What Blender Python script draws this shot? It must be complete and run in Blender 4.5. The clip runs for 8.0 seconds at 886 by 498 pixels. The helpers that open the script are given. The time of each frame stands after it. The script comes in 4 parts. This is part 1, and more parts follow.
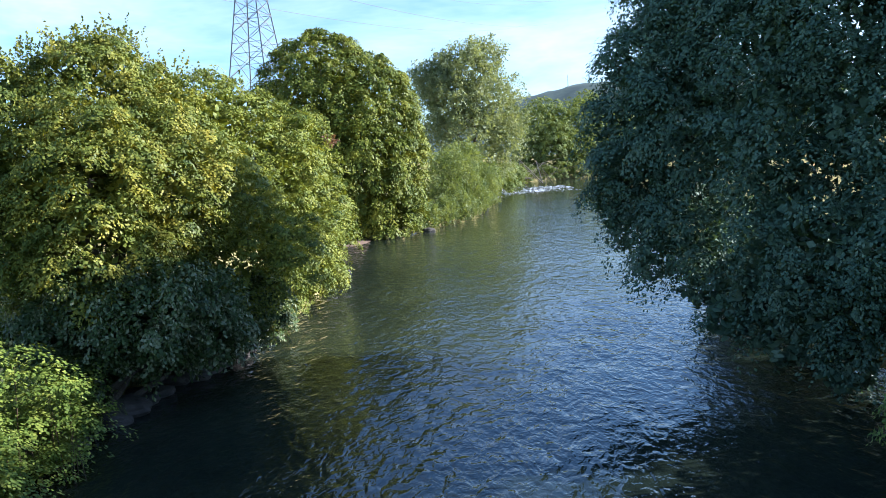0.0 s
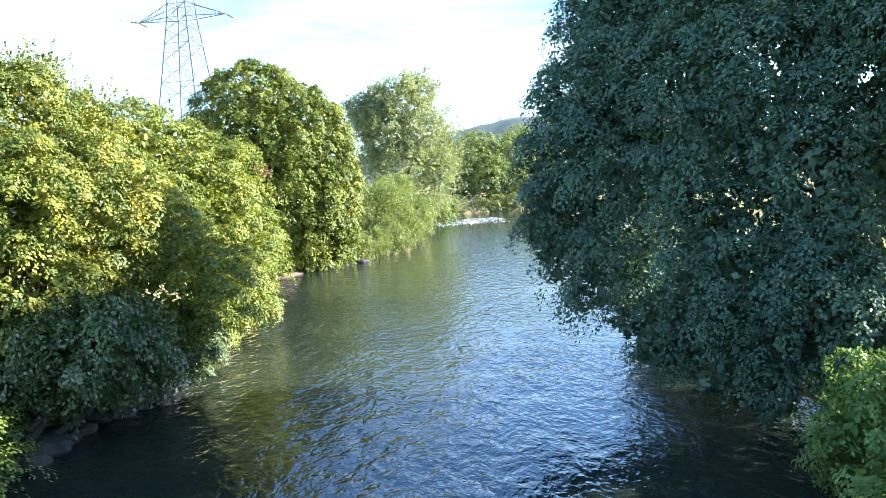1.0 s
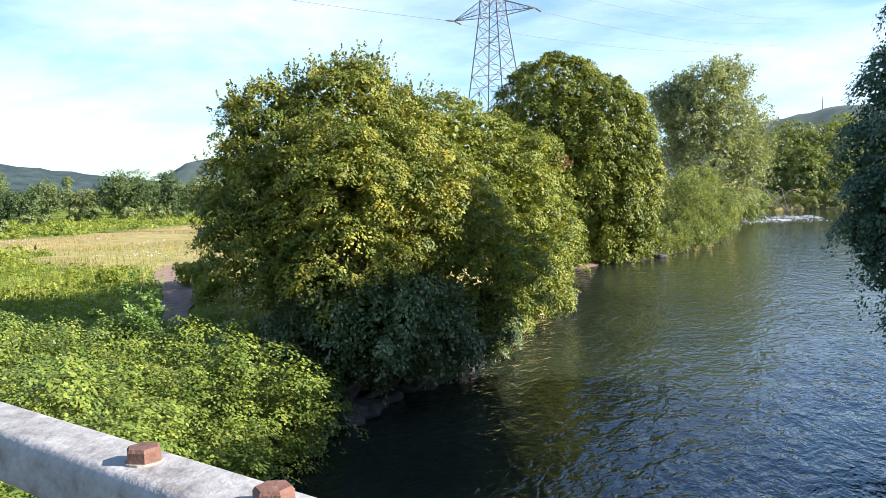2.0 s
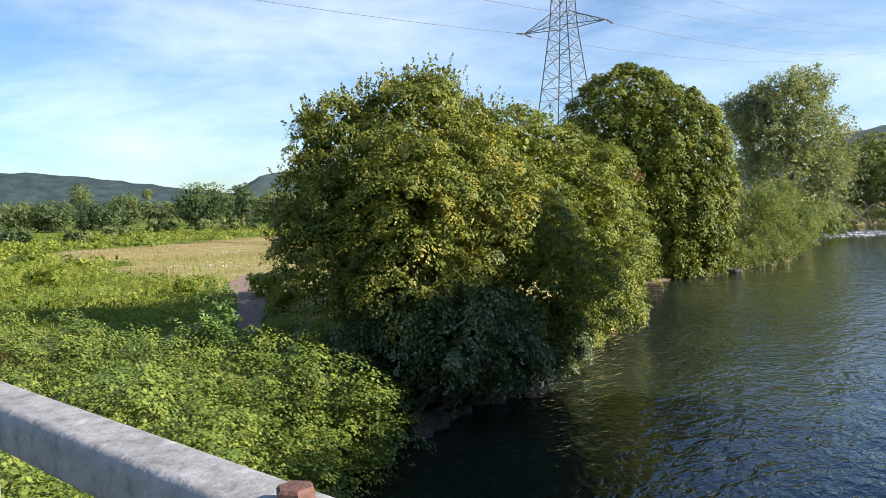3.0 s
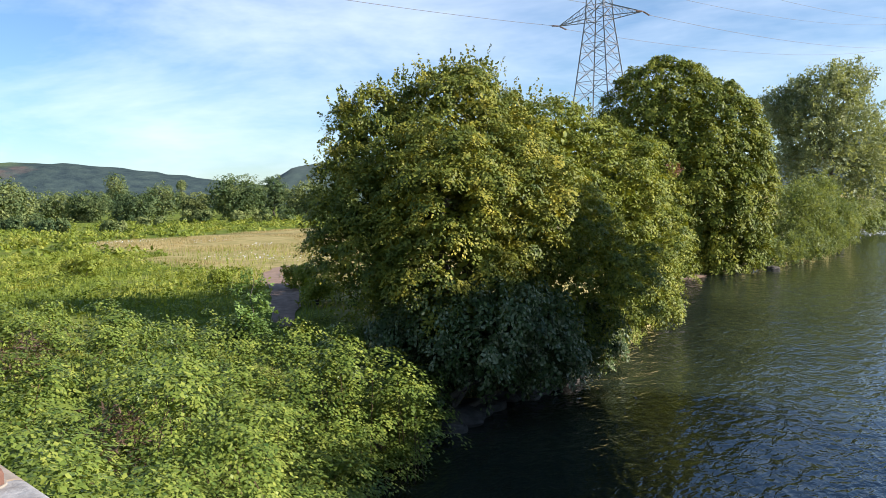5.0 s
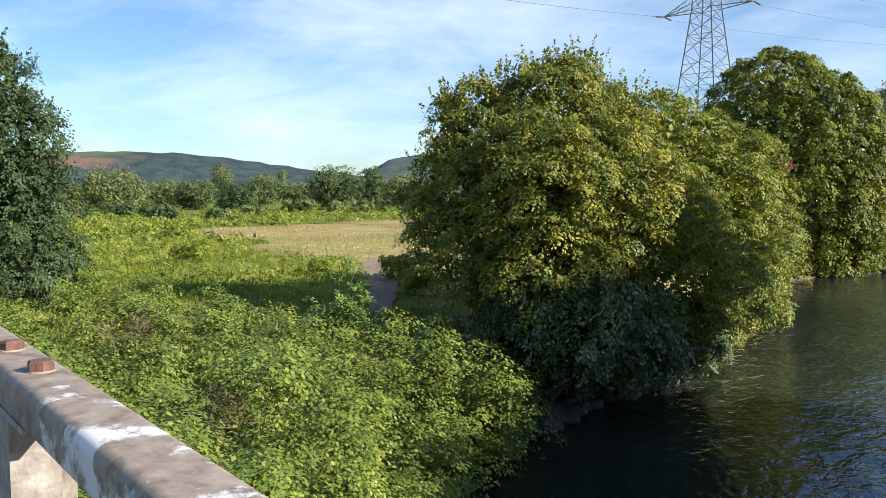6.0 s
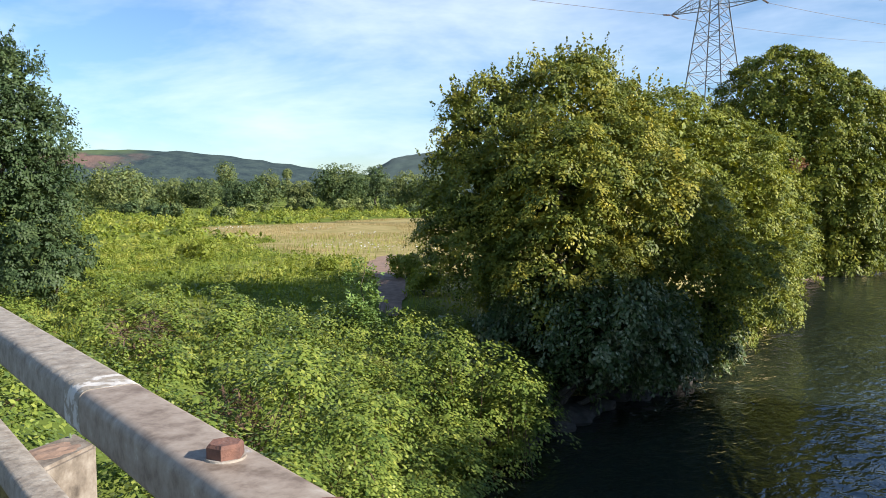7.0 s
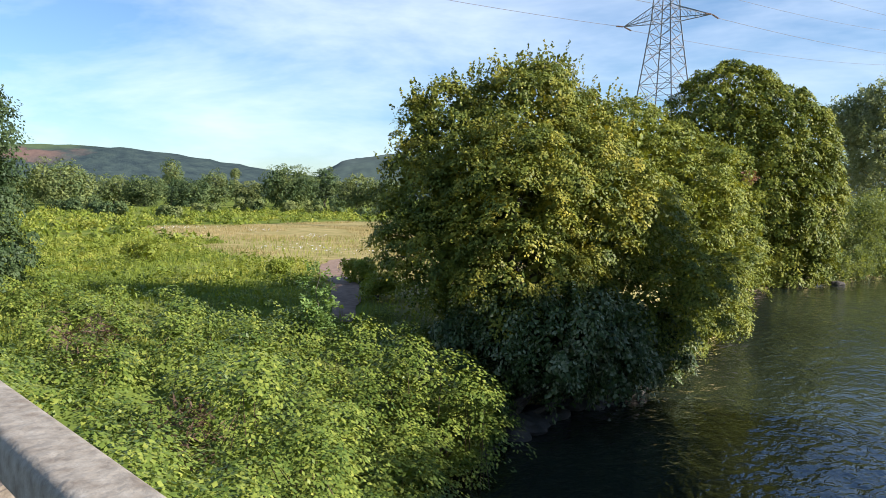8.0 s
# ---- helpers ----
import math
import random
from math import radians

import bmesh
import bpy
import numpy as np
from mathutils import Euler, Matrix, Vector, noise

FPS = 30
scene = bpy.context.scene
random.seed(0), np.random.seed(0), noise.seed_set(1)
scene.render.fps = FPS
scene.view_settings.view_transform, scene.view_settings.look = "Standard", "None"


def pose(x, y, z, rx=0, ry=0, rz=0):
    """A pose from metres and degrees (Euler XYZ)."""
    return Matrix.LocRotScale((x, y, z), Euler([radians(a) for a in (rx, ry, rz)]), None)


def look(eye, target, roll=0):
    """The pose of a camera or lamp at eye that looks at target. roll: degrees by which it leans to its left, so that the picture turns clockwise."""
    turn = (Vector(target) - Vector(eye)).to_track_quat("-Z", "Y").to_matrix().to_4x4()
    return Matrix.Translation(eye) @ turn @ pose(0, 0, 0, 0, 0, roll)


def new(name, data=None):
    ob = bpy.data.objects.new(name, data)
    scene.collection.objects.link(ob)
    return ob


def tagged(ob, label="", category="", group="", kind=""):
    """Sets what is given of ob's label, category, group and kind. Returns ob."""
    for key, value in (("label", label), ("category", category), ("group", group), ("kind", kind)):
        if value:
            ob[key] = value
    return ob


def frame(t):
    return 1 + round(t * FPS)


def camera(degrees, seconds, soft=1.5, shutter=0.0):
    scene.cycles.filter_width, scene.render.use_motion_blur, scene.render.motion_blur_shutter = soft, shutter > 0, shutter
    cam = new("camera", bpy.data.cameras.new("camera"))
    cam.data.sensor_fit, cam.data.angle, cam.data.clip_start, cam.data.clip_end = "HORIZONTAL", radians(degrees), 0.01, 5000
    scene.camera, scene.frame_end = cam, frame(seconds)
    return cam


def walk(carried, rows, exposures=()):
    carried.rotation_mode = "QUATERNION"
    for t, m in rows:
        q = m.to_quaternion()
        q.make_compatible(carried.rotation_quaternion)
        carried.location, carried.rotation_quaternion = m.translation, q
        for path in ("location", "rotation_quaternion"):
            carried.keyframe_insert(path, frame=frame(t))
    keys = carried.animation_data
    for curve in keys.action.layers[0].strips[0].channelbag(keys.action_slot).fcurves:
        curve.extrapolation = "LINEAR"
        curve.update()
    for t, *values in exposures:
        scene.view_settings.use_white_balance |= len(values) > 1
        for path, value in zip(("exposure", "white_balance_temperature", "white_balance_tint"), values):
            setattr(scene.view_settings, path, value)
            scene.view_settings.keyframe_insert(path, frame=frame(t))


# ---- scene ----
cam = camera(56.1, 8.0, soft=0.5)
PATH = [
    (0, (0.000, -0.000, 11.000), (0.000, 9.941, 9.916), -3.49),
    (0.5, (-0.032, -0.005, 10.995), (0.745, 9.908, 9.931), -4.02),
    (1, (-0.008, 0.023, 11.001), (0.807, 9.961, 10.250), -3.05),
    (1.5, (-0.041, -0.030, 11.002), (-1.012, 9.899, 10.311), -1.88),
    (2, (-0.067, -0.104, 11.003), (-2.737, 9.507, 10.301), -1.88),
    (2.2, (-0.076, -0.102, 11.009), (-3.139, 9.393, 10.323), -1.71),
    (3.5, (-0.265, 0.059, 10.994), (-3.762, 9.415, 10.510), -1.52),
    (4, (-0.349, 0.190, 11.011), (-3.893, 9.527, 10.489), -0.73),
    (5.3, (-0.741, 0.360, 11.009), (-4.719, 9.513, 10.391), -1.53),
    (5.5, (-0.811, 0.386, 10.997), (-5.000, 9.445, 10.378), -1.41),
    (6, (-0.973, 0.455, 10.987), (-5.770, 9.205, 10.324), -0.33),
    (6.5, (-1.158, 0.533, 11.005), (-6.144, 9.174, 10.316), -0.00),
    (7, (-1.498, 0.638, 10.995), (-6.332, 9.366, 10.316), -0.26),
    (7.5, (-1.841, 0.763, 11.002), (-6.556, 9.559, 10.368), -0.51),
    (8, (-2.152, 0.948, 11.025), (-6.436, 9.962, 10.402), 1.10),
]
EXPOSURES = [(0, 1.6, 5400, 15), (0.3, 1.9, 5350, 14), (0.8, 2.6, 5450, 13), (1.2, 2.4, 5650, 14), (1.6, 1.98, 5950, 15), (2.2, 1.4, 6050, 16), (3.3, 1.07, 6080, 16), (8.0, 1.07, 6080, 16)]
walk(cam, [(t, look(eye, target, roll)) for t, eye, target, roll in PATH], EXPOSURES)

# ---- daylight ----
SUN_AZ, SUN_EL = radians(85), radians(27.5)
world = bpy.data.worlds.new("sky")
scene.world = world
world.use_nodes = True
wn, wl = world.node_tree.nodes, world.node_tree.links
sky = wn.new("ShaderNodeTexSky")
sky.sky_type, sky.sun_disc = "NISHITA", False
sky.sun_elevation, sky.sun_rotation = SUN_EL, SUN_AZ
sky.ozone_density, sky.dust_density, sky.air_density = 4.4, 0.3, 1.0
coord = wn.new("ShaderNodeTexCoord")
stretch = wn.new("ShaderNodeMapping")
stretch.inputs["Scale"].default_value = (1.0, 1.5, 4.2)
stretch.inputs["Rotation"].default_value = (0.15, 0.1, 0.3)
wisp = wn.new("ShaderNodeTexNoise")
wisp.inputs["Scale"].default_value, wisp.inputs["Detail"].default_value = 2.1, 6
wisp.inputs["Roughness"].default_value, wisp.inputs["Distortion"].default_value = 0.6, 0.25
veil = wn.new("ShaderNodeValToRGB")
veil.color_ramp.elements[0].position, veil.color_ramp.elements[1].position = 0.4, 0.84
cloud = wn.new("ShaderNodeMixRGB")
cloud.inputs[2].default_value = (8.5, 9.2, 9.6, 1)
bg = wn["Background"]
bg.inputs[1].default_value = 0.075
wl.new(coord.outputs["Generated"], stretch.inputs[0])
wl.new(stretch.outputs[0], wisp.inputs[0])
wl.new(wisp.outputs[0], veil.inputs[0])
split = wn.new("ShaderNodeSeparateXYZ")
thin = wn.new("ShaderNodeMapRange")
for socket, value in (("From Min", 0.05), ("From Max", 0.55), ("To Min", 0.9), ("To Max", 0.2)):
    thin.inputs[socket].default_value = value
share = wn.new("ShaderNodeMath")
share.operation = "MULTIPLY"
wl.new(coord.outputs["Generated"], split.inputs[0])
wl.new(split.outputs["Z"], thin.inputs[0])
wl.new(thin.outputs[0], share.inputs[0])
wl.new(veil.outputs[0], share.inputs[1])
wl.new(share.outputs[0], cloud.inputs[0])
tint = wn.new("ShaderNodeMixRGB")
tint.blend_type, tint.inputs[0].default_value, tint.inputs[2].default_value = "MULTIPLY", 1.0, (0.97, 1.03, 1.0, 1)
wl.new(sky.outputs[0], tint.inputs[1])
wl.new(tint.outputs[0], cloud.inputs[1])
wl.new(cloud.outputs[0], bg.inputs[0])
sun = new("sun", bpy.data.lights.new("sun", "SUN"))
sun.data.energy, sun.data.angle, sun.data.color = 5.0, radians(0.53), (1.0, 0.93, 0.80)
sun.matrix_basis = look((100 * math.sin(SUN_AZ) * math.cos(SUN_EL), 100 * math.cos(SUN_AZ) * math.cos(SUN_EL), 100 * math.sin(SUN_EL)), (0, 0, 0))


# ---- materials ----
def blank(name):
    m = bpy.data.materials.new(name)
    m.use_nodes = True
    return m, m.node_tree.nodes, m.node_tree.links, m.node_tree.nodes["Principled BSDF"]


def noise_node(nt, nl, scale, detail=4, rough=0.55, stretch3=None, coords="Object", warp=0.0):
    tc = nt.new("ShaderNodeTexCoord")
    n = nt.new("ShaderNodeTexNoise")
    n.inputs["Scale"].default_value, n.inputs["Detail"].default_value, n.inputs["Roughness"].default_value = scale, detail, rough
    n.inputs["Distortion"].default_value = warp
    if stretch3:
        mp = nt.new("ShaderNodeMapping")
        mp.inputs["Scale"].default_value = stretch3
        nl.new(tc.outputs[coords], mp.inputs[0])
        nl.new(mp.outputs[0], n.inputs[0])
    else:
        nl.new(tc.outputs[coords], n.inputs[0])
    return n


def ramp(nt, nl, src, stops):
    r = nt.new("ShaderNodeValToRGB")
    e = r.color_ramp.elements
    while len(e) < len(stops):
        e.new(0.5)
    for k, (p, c) in enumerate(stops):
        e[k].position, e[k].color = p, (*c, 1)
    nl.new(src, r.inputs[0])
    return r


def leaf_mat(name, dark, mid, light, patch=0.35, through_light=0.35, rough=0.5, amount=0.5, own=0.0):
    """Leaves: a tone of their own each, drifting over the crown in patches, lit through from behind."""
    m, nt, nl, p = blank(name)
    geo = nt.new("ShaderNodeNewGeometry")
    n = noise_node(nt, nl, patch, 3)
    add = nt.new("ShaderNodeMath")
    add.operation = "MULTIPLY_ADD"
    nl.new(geo.outputs["Random Per Island"], add.inputs[0])
    add.inputs[1].default_value = 1 - amount
    sc = nt.new("ShaderNodeMath")
    sc.operation = "MULTIPLY_ADD"
    sc.inputs[1].default_value, sc.inputs[2].default_value = 2.2 * amount, -0.6 * amount
    nl.new(n.outputs[0], sc.inputs[0])
    nl.new(sc.outputs[0], add.inputs[2])
    tone = nt.new("ShaderNodeMath")
    tone.operation, tone.inputs[1].default_value = "MULTIPLY_ADD", own
    nl.new(nt.new("ShaderNodeObjectInfo").outputs["Random"], tone.inputs[0])
    nl.new(add.outputs[0], tone.inputs[2])
    col = ramp(nt, nl, tone.outputs[0], [(0.1 + own * 0.5, dark), (0.5 + own * 0.5, mid), (0.95, light)])
    nl.new(col.outputs[0], p.inputs["Base Color"])
    p.inputs["Roughness"].default_value = rough
    p.inputs["Specular IOR Level"].default_value = 0.2
    tr = nt.new("ShaderNodeBsdfTranslucent")
    hue = nt.new("ShaderNodeMixRGB")
    hue.blend_type, hue.inputs[0].default_value, hue.inputs[2].default_value = "MULTIPLY", 1, (1.5, 1.35, 0.5, 1)
    nl.new(col.outputs[0], hue.inputs[1])
    nl.new(hue.outputs[0], tr.inputs[0])
    mix = nt.new("ShaderNodeMixShader")
    mix.inputs[0].default_value = through_light
    nl.new(p.outputs[0], mix.inputs[1])
    nl.new(tr.outputs[0], mix.inputs[2])
    nl.new(mix.outputs[0], nt["Material Output"].inputs[0])
    return m


def rough_mat(name, stops, scale, rough=0.85, bump=0.3, bump_scale=None, metal=0.0, stretch3=None):
    m, nt, nl, p = blank(name)
    n = noise_node(nt, nl, scale, 6, 0.62, stretch3)
    col = ramp(nt, nl, n.outputs[0], stops)
    nl.new(col.outputs[0], p.inputs["Base Color"])
    p.inputs["Roughness"].default_value, p.inputs["Metallic"].default_value = rough, metal
    b = nt.new("ShaderNodeBump")
    b.inputs["Strength"].default_value, b.inputs["Distance"].default_value = bump, 0.02
    nb = noise_node(nt, nl, bump_scale or scale * 6, 5)
    nl.new(nb.outputs[0], b.inputs["Height"])
    nl.new(b.outputs[0], p.inputs["Normal"])
    return m


LEAF_YELLOW = leaf_mat("hornbeam_leaf", (0.045, 0.075, 0.018), (0.155, 0.18, 0.03), (0.4, 0.345, 0.05), 0.9, 0.2, 0.5, 0.82)
LEAF_GREEN = leaf_mat("alder_leaf", (0.05, 0.085, 0.018), (0.165, 0.195, 0.03), (0.35, 0.335, 0.05), 1.1, 0.2, 0.5, 0.8)
LEAF_PALE = leaf_mat("goat_willow_leaf", (0.03, 0.055, 0.018), (0.075, 0.115, 0.036), (0.38, 0.4, 0.25), 1.0, 0.2, 0.36, 0.5)
LEAF_DOME = leaf_mat("horse_chestnut_leaf", (0.04, 0.066, 0.012), (0.12, 0.148, 0.019), (0.29, 0.28, 0.034), 0.4, 0.16, 0.5, 0.72)
LEAF_POPLAR = leaf_mat("poplar_leaf", (0.12, 0.155, 0.08), (0.24, 0.28, 0.15), (0.42, 0.45, 0.29), 0.3, 0.35, 0.45, 0.6)
LEAF_WILLOW = leaf_mat("osier_leaf", (0.1, 0.14, 0.055), (0.175, 0.22, 0.085), (0.29, 0.32, 0.13), 0.3, 0.4, 0.5, 0.65)
# Lighter leaf: sunlight on the river-bend trees is put into its colour.
LEAF_BEND = leaf_mat("sunlit_bend_leaf", (0.1, 0.135, 0.045), (0.17, 0.215, 0.065), (0.27, 0.3, 0.1), 0.2, 0.35, 0.6, 0.65)
# Lightened so the right-bank shrub looks sunlit where trees block the sun.
LEAF_BRIGHT = leaf_mat("bright_leaf", (0.06, 0.12, 0.03), (0.17, 0.26, 0.07), (0.32, 0.42, 0.12), 0.9, 0.3, 0.45, 0.7)
# Skylit shade of the right-hand bank is put into this blue-green.
LEAF_SHADE = leaf_mat("shaded_bank_leaf", (0.04, 0.08, 0.054), (0.092, 0.16, 0.105), (0.2, 0.27, 0.18), 0.9, 0.2, 0.5, 0.75)
LEAF_SPRUCE = leaf_mat("ash_leaf", (0.03, 0.055, 0.022), (0.06, 0.095, 0.035), (0.12, 0.16, 0.06), 0.8, 0.25, 0.5, 0.7)
LEAF_KNOT = leaf_mat("knotweed_leaf", (0.04, 0.08, 0.018), (0.15, 0.203, 0.035), (0.35, 0.37, 0.072), 1.4, 0.2, 0.42, 0.68)
LEAF_BRAMBLE = leaf_mat("bramble_leaf", (0.09, 0.135, 0.02), (0.21, 0.255, 0.036), (0.4, 0.38, 0.085), 0.14, 0.35, 0.5, 0.7)
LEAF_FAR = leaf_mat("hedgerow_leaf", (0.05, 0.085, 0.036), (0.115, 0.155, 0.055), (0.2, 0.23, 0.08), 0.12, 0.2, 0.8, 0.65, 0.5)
LEAF_DRY = leaf_mat("dry_grass", (0.2, 0.18, 0.07), (0.3, 0.24, 0.11), (0.4, 0.32, 0.17), 0.07, 0.3, 0.6, 0.75)
LEAF_DEAD = leaf_mat("dead_stalk", (0.06, 0.04, 0.025), (0.11, 0.07, 0.045), (0.17, 0.115, 0.075), 0.5, 0.1)
LEAF_RUSSET = leaf_mat("russet_leaf", (0.2, 0.1, 0.07), (0.3, 0.17, 0.12), (0.4, 0.26, 0.18), 0.5, 0.3)
BARK = rough_mat("bark", [(0.3, (0.05, 0.04, 0.03)), (0.7, (0.14, 0.115, 0.09))], 3, 0.9, 0.8, 12, 0, (3, 3, 0.6))
# Dark rock tones include the shade under the overhanging foliage.
ROCK = rough_mat("river_rock", [(0.3, (0.035, 0.032, 0.028)), (0.7, (0.11, 0.095, 0.08))], 1.5, 0.8, 0.6)
SAND = rough_mat("sand", [(0.3, (0.1, 0.062, 0.04)), (0.7, (0.2, 0.13, 0.085))], 1.2, 0.9, 0.4)
EARTH = rough_mat("path_earth", [(0.3, (0.14, 0.085, 0.055)), (0.7, (0.31, 0.21, 0.145))], 1.6, 0.95, 0.5)
CONCRETE = rough_mat("weathered_concrete", [(0.28, (0.07, 0.055, 0.04)), (0.5, (0.19, 0.155, 0.115)), (0.75, (0.33, 0.29, 0.23))], 3.5, 0.9, 0.5, 20)
GALV = rough_mat("galvanised_steel", [(0.34, (0.2, 0.185, 0.165)), (0.46, (0.29, 0.275, 0.255)), (0.58, (0.34, 0.325, 0.305)), (0.74, (0.45, 0.435, 0.41))], 38, 0.7, 0.2, 90, 0.05)
GALV_DULL = rough_mat("dull_steel", [(0.34, (0.19, 0.155, 0.115)), (0.5, (0.28, 0.243, 0.19)), (0.64, (0.345, 0.305, 0.245)), (0.76, (0.48, 0.45, 0.39))], 45, 0.8, 0.2, 60, 0.0)
CHALK = rough_mat("chalky_weld", [(0.48, (0.28, 0.24, 0.18)), (0.55, (0.55, 0.52, 0.46))], 34, 0.8, 0.18, 90)
RUST = rough_mat("rusty_bolt", [(0.35, (0.1, 0.05, 0.035)), (0.6, (0.18, 0.085, 0.055)), (0.8, (0.26, 0.19, 0.145))], 60, 0.85, 0.2, 200)
PYLON = rough_mat("pylon_steel", [(0.3, (0.16, 0.165, 0.17)), (0.7, (0.24, 0.245, 0.25))], 1.0, 0.55, 0.1, 8, 0.4)
WIRE = rough_mat("wire", [(0.3, (0.10, 0.10, 0.11)), (0.7, (0.16, 0.16, 0.17))], 1.0, 0.6, 0.05)
GLASS_DISC = rough_mat("insulator", [(0.3, (0.2, 0.13, 0.1)), (0.7, (0.28, 0.2, 0.16))], 2.0, 0.3, 0.05)
ASPHALT = rough_mat("deck_asphalt", [(0.3, (0.04, 0.04, 0.04)), (0.7, (0.07, 0.07, 0.068))], 6, 0.9, 0.4, 60)


def painted_mat():
    """Grey-brown weathered handrail; flaked white paint that thins out along it."""
    m, nt, nl, p = blank("flaked_paint")
    a = noise_node(nt, nl, 38, 7, 0.68)
    base = ramp(nt, nl, a.outputs[0], [(0.34, (0.15, 0.11, 0.075)), (0.5, (0.27, 0.215, 0.16)), (0.64, (0.34, 0.285, 0.22)), (0.76, (0.46, 0.42, 0.35))])
    b = noise_node(nt, nl, 13, 9, 0.66)
    tc = nt.new("ShaderNodeTexCoord")
    dot = nt.new("ShaderNodeVectorMath")
    dot.operation, dot.inputs[1].default_value = "DOT_PRODUCT", (-0.9163, 0.4005, 0)
    nl.new(tc.outputs["Object"], dot.inputs[0])
    fade = nt.new("ShaderNodeMapRange")
    for socket, value in (("From Min", 1.88), ("From Max", 2.12), ("To Min", -0.025), ("To Max", -0.2)):
        fade.inputs[socket].default_value = value
    nl.new(dot.outputs["Value"], fade.inputs[0])
    ad = nt.new("ShaderNodeMath")
    nl.new(b.outputs[0], ad.inputs[0])
    nl.new(fade.outputs[0], ad.inputs[1])
    flake = ramp(nt, nl, ad.outputs[0], [(0.48, (0, 0, 0)), (0.55, (1, 1, 1))])
    mix = nt.new("ShaderNodeMixRGB")
    mix.inputs[2].default_value = (0.66, 0.65, 0.63, 1)
    nl.new(flake.outputs[0], mix.inputs[0])
    nl.new(base.outputs[0], mix.inputs[1])
    nl.new(mix.outputs[0], p.inputs["Base Color"])
    p.inputs["Roughness"].default_value = 0.65
    bump = nt.new("ShaderNodeBump")
    bump.inputs["Strength"].default_value, bump.inputs["Distance"].default_value = 0.5, 0.002
    nl.new(flake.outputs[0], bump.inputs["Height"])
    nl.new(bump.outputs[0], p.inputs["Normal"])
    return m


PAINTED = painted_mat()


def ground_mat():
    """Rank green sward with a broad stand of bleached hay and bare soil specks."""
    m, nt, nl, p = blank("sward")
    n = noise_node(nt, nl, 0.12, 6, 0.6)
    green = ramp(nt, nl, n.outputs[0], [(0.3, (0.08, 0.115, 0.025)), (0.5, (0.135, 0.175, 0.036)), (0.72, (0.22, 0.22, 0.07))])
    tc = nt.new("ShaderNodeTexCoord")
    near_side = nt.new("ShaderNodeVectorMath")
    near_side.operation, near_side.inputs[1].default_value = "DOT_PRODUCT", (0.583, 0.812, 0)
    far_side = nt.new("ShaderNodeVectorMath")
    far_side.operation, far_side.inputs[1].default_value = "DOT_PRODUCT", (1, -0.06, 0)
    nl.new(tc.outputs["Object"], near_side.inputs[0])
    nl.new(tc.outputs["Object"], far_side.inputs[0])
    low, high, least = nt.new("ShaderNodeMath"), nt.new("ShaderNodeMath"), nt.new("ShaderNodeMath")
    low.operation, high.operation, least.operation = "ADD", "ADD", "MINIMUM"
    low.inputs[1].default_value, high.inputs[1].default_value = -20.7, 114.2
    nl.new(near_side.outputs["Value"], low.inputs[0])
    nl.new(far_side.outputs["Value"], high.inputs[0])
    nl.new(low.outputs[0], least.inputs[0])
    nl.new(high.outputs[0], least.inputs[1])
    wob = noise_node(nt, nl, 0.08, 5, 0.6)
    ad = nt.new("ShaderNodeMath")
    ad.operation = "MULTIPLY_ADD"
    ad.inputs[1].default_value = 14.0
    nl.new(wob.outputs[0], ad.inputs[0])
    nl.new(least.outputs[0], ad.inputs[2])
    mr = nt.new("ShaderNodeMapRange")
    mr.inputs["From Min"].default_value, mr.inputs["From Max"].default_value = 5, 10
    nl.new(ad.outputs[0], mr.inputs[0])
    n2 = noise_node(nt, nl, 0.5, 6, 0.65)
    hay = ramp(nt, nl, n2.outputs[0], [(0.3, (0.21, 0.19, 0.07)), (0.5, (0.31, 0.26, 0.11)), (0.7, (0.42, 0.34, 0.17))])
    mix = nt.new("ShaderNodeMixRGB")
    nl.new(mr.outputs[0], mix.inputs[0])
    nl.new(green.outputs[0], mix.inputs[1])
    nl.new(hay.outputs[0], mix.inputs[2])
    nl.new(mix.outputs[0], p.inputs["Base Color"])
    p.inputs["Roughness"].default_value, p.inputs["Specular IOR Level"].default_value = 1.0, 0.0
    b = nt.new("ShaderNodeBump")
    b.inputs["Strength"].default_value, b.inputs["Distance"].default_value = 0.5, 0.15
    nb = noise_node(nt, nl, 1.2, 6, 0.7)
    nl.new(nb.outputs[0], b.inputs["Height"])
    nl.new(b.outputs[0], p.inputs["Normal"])
    return m


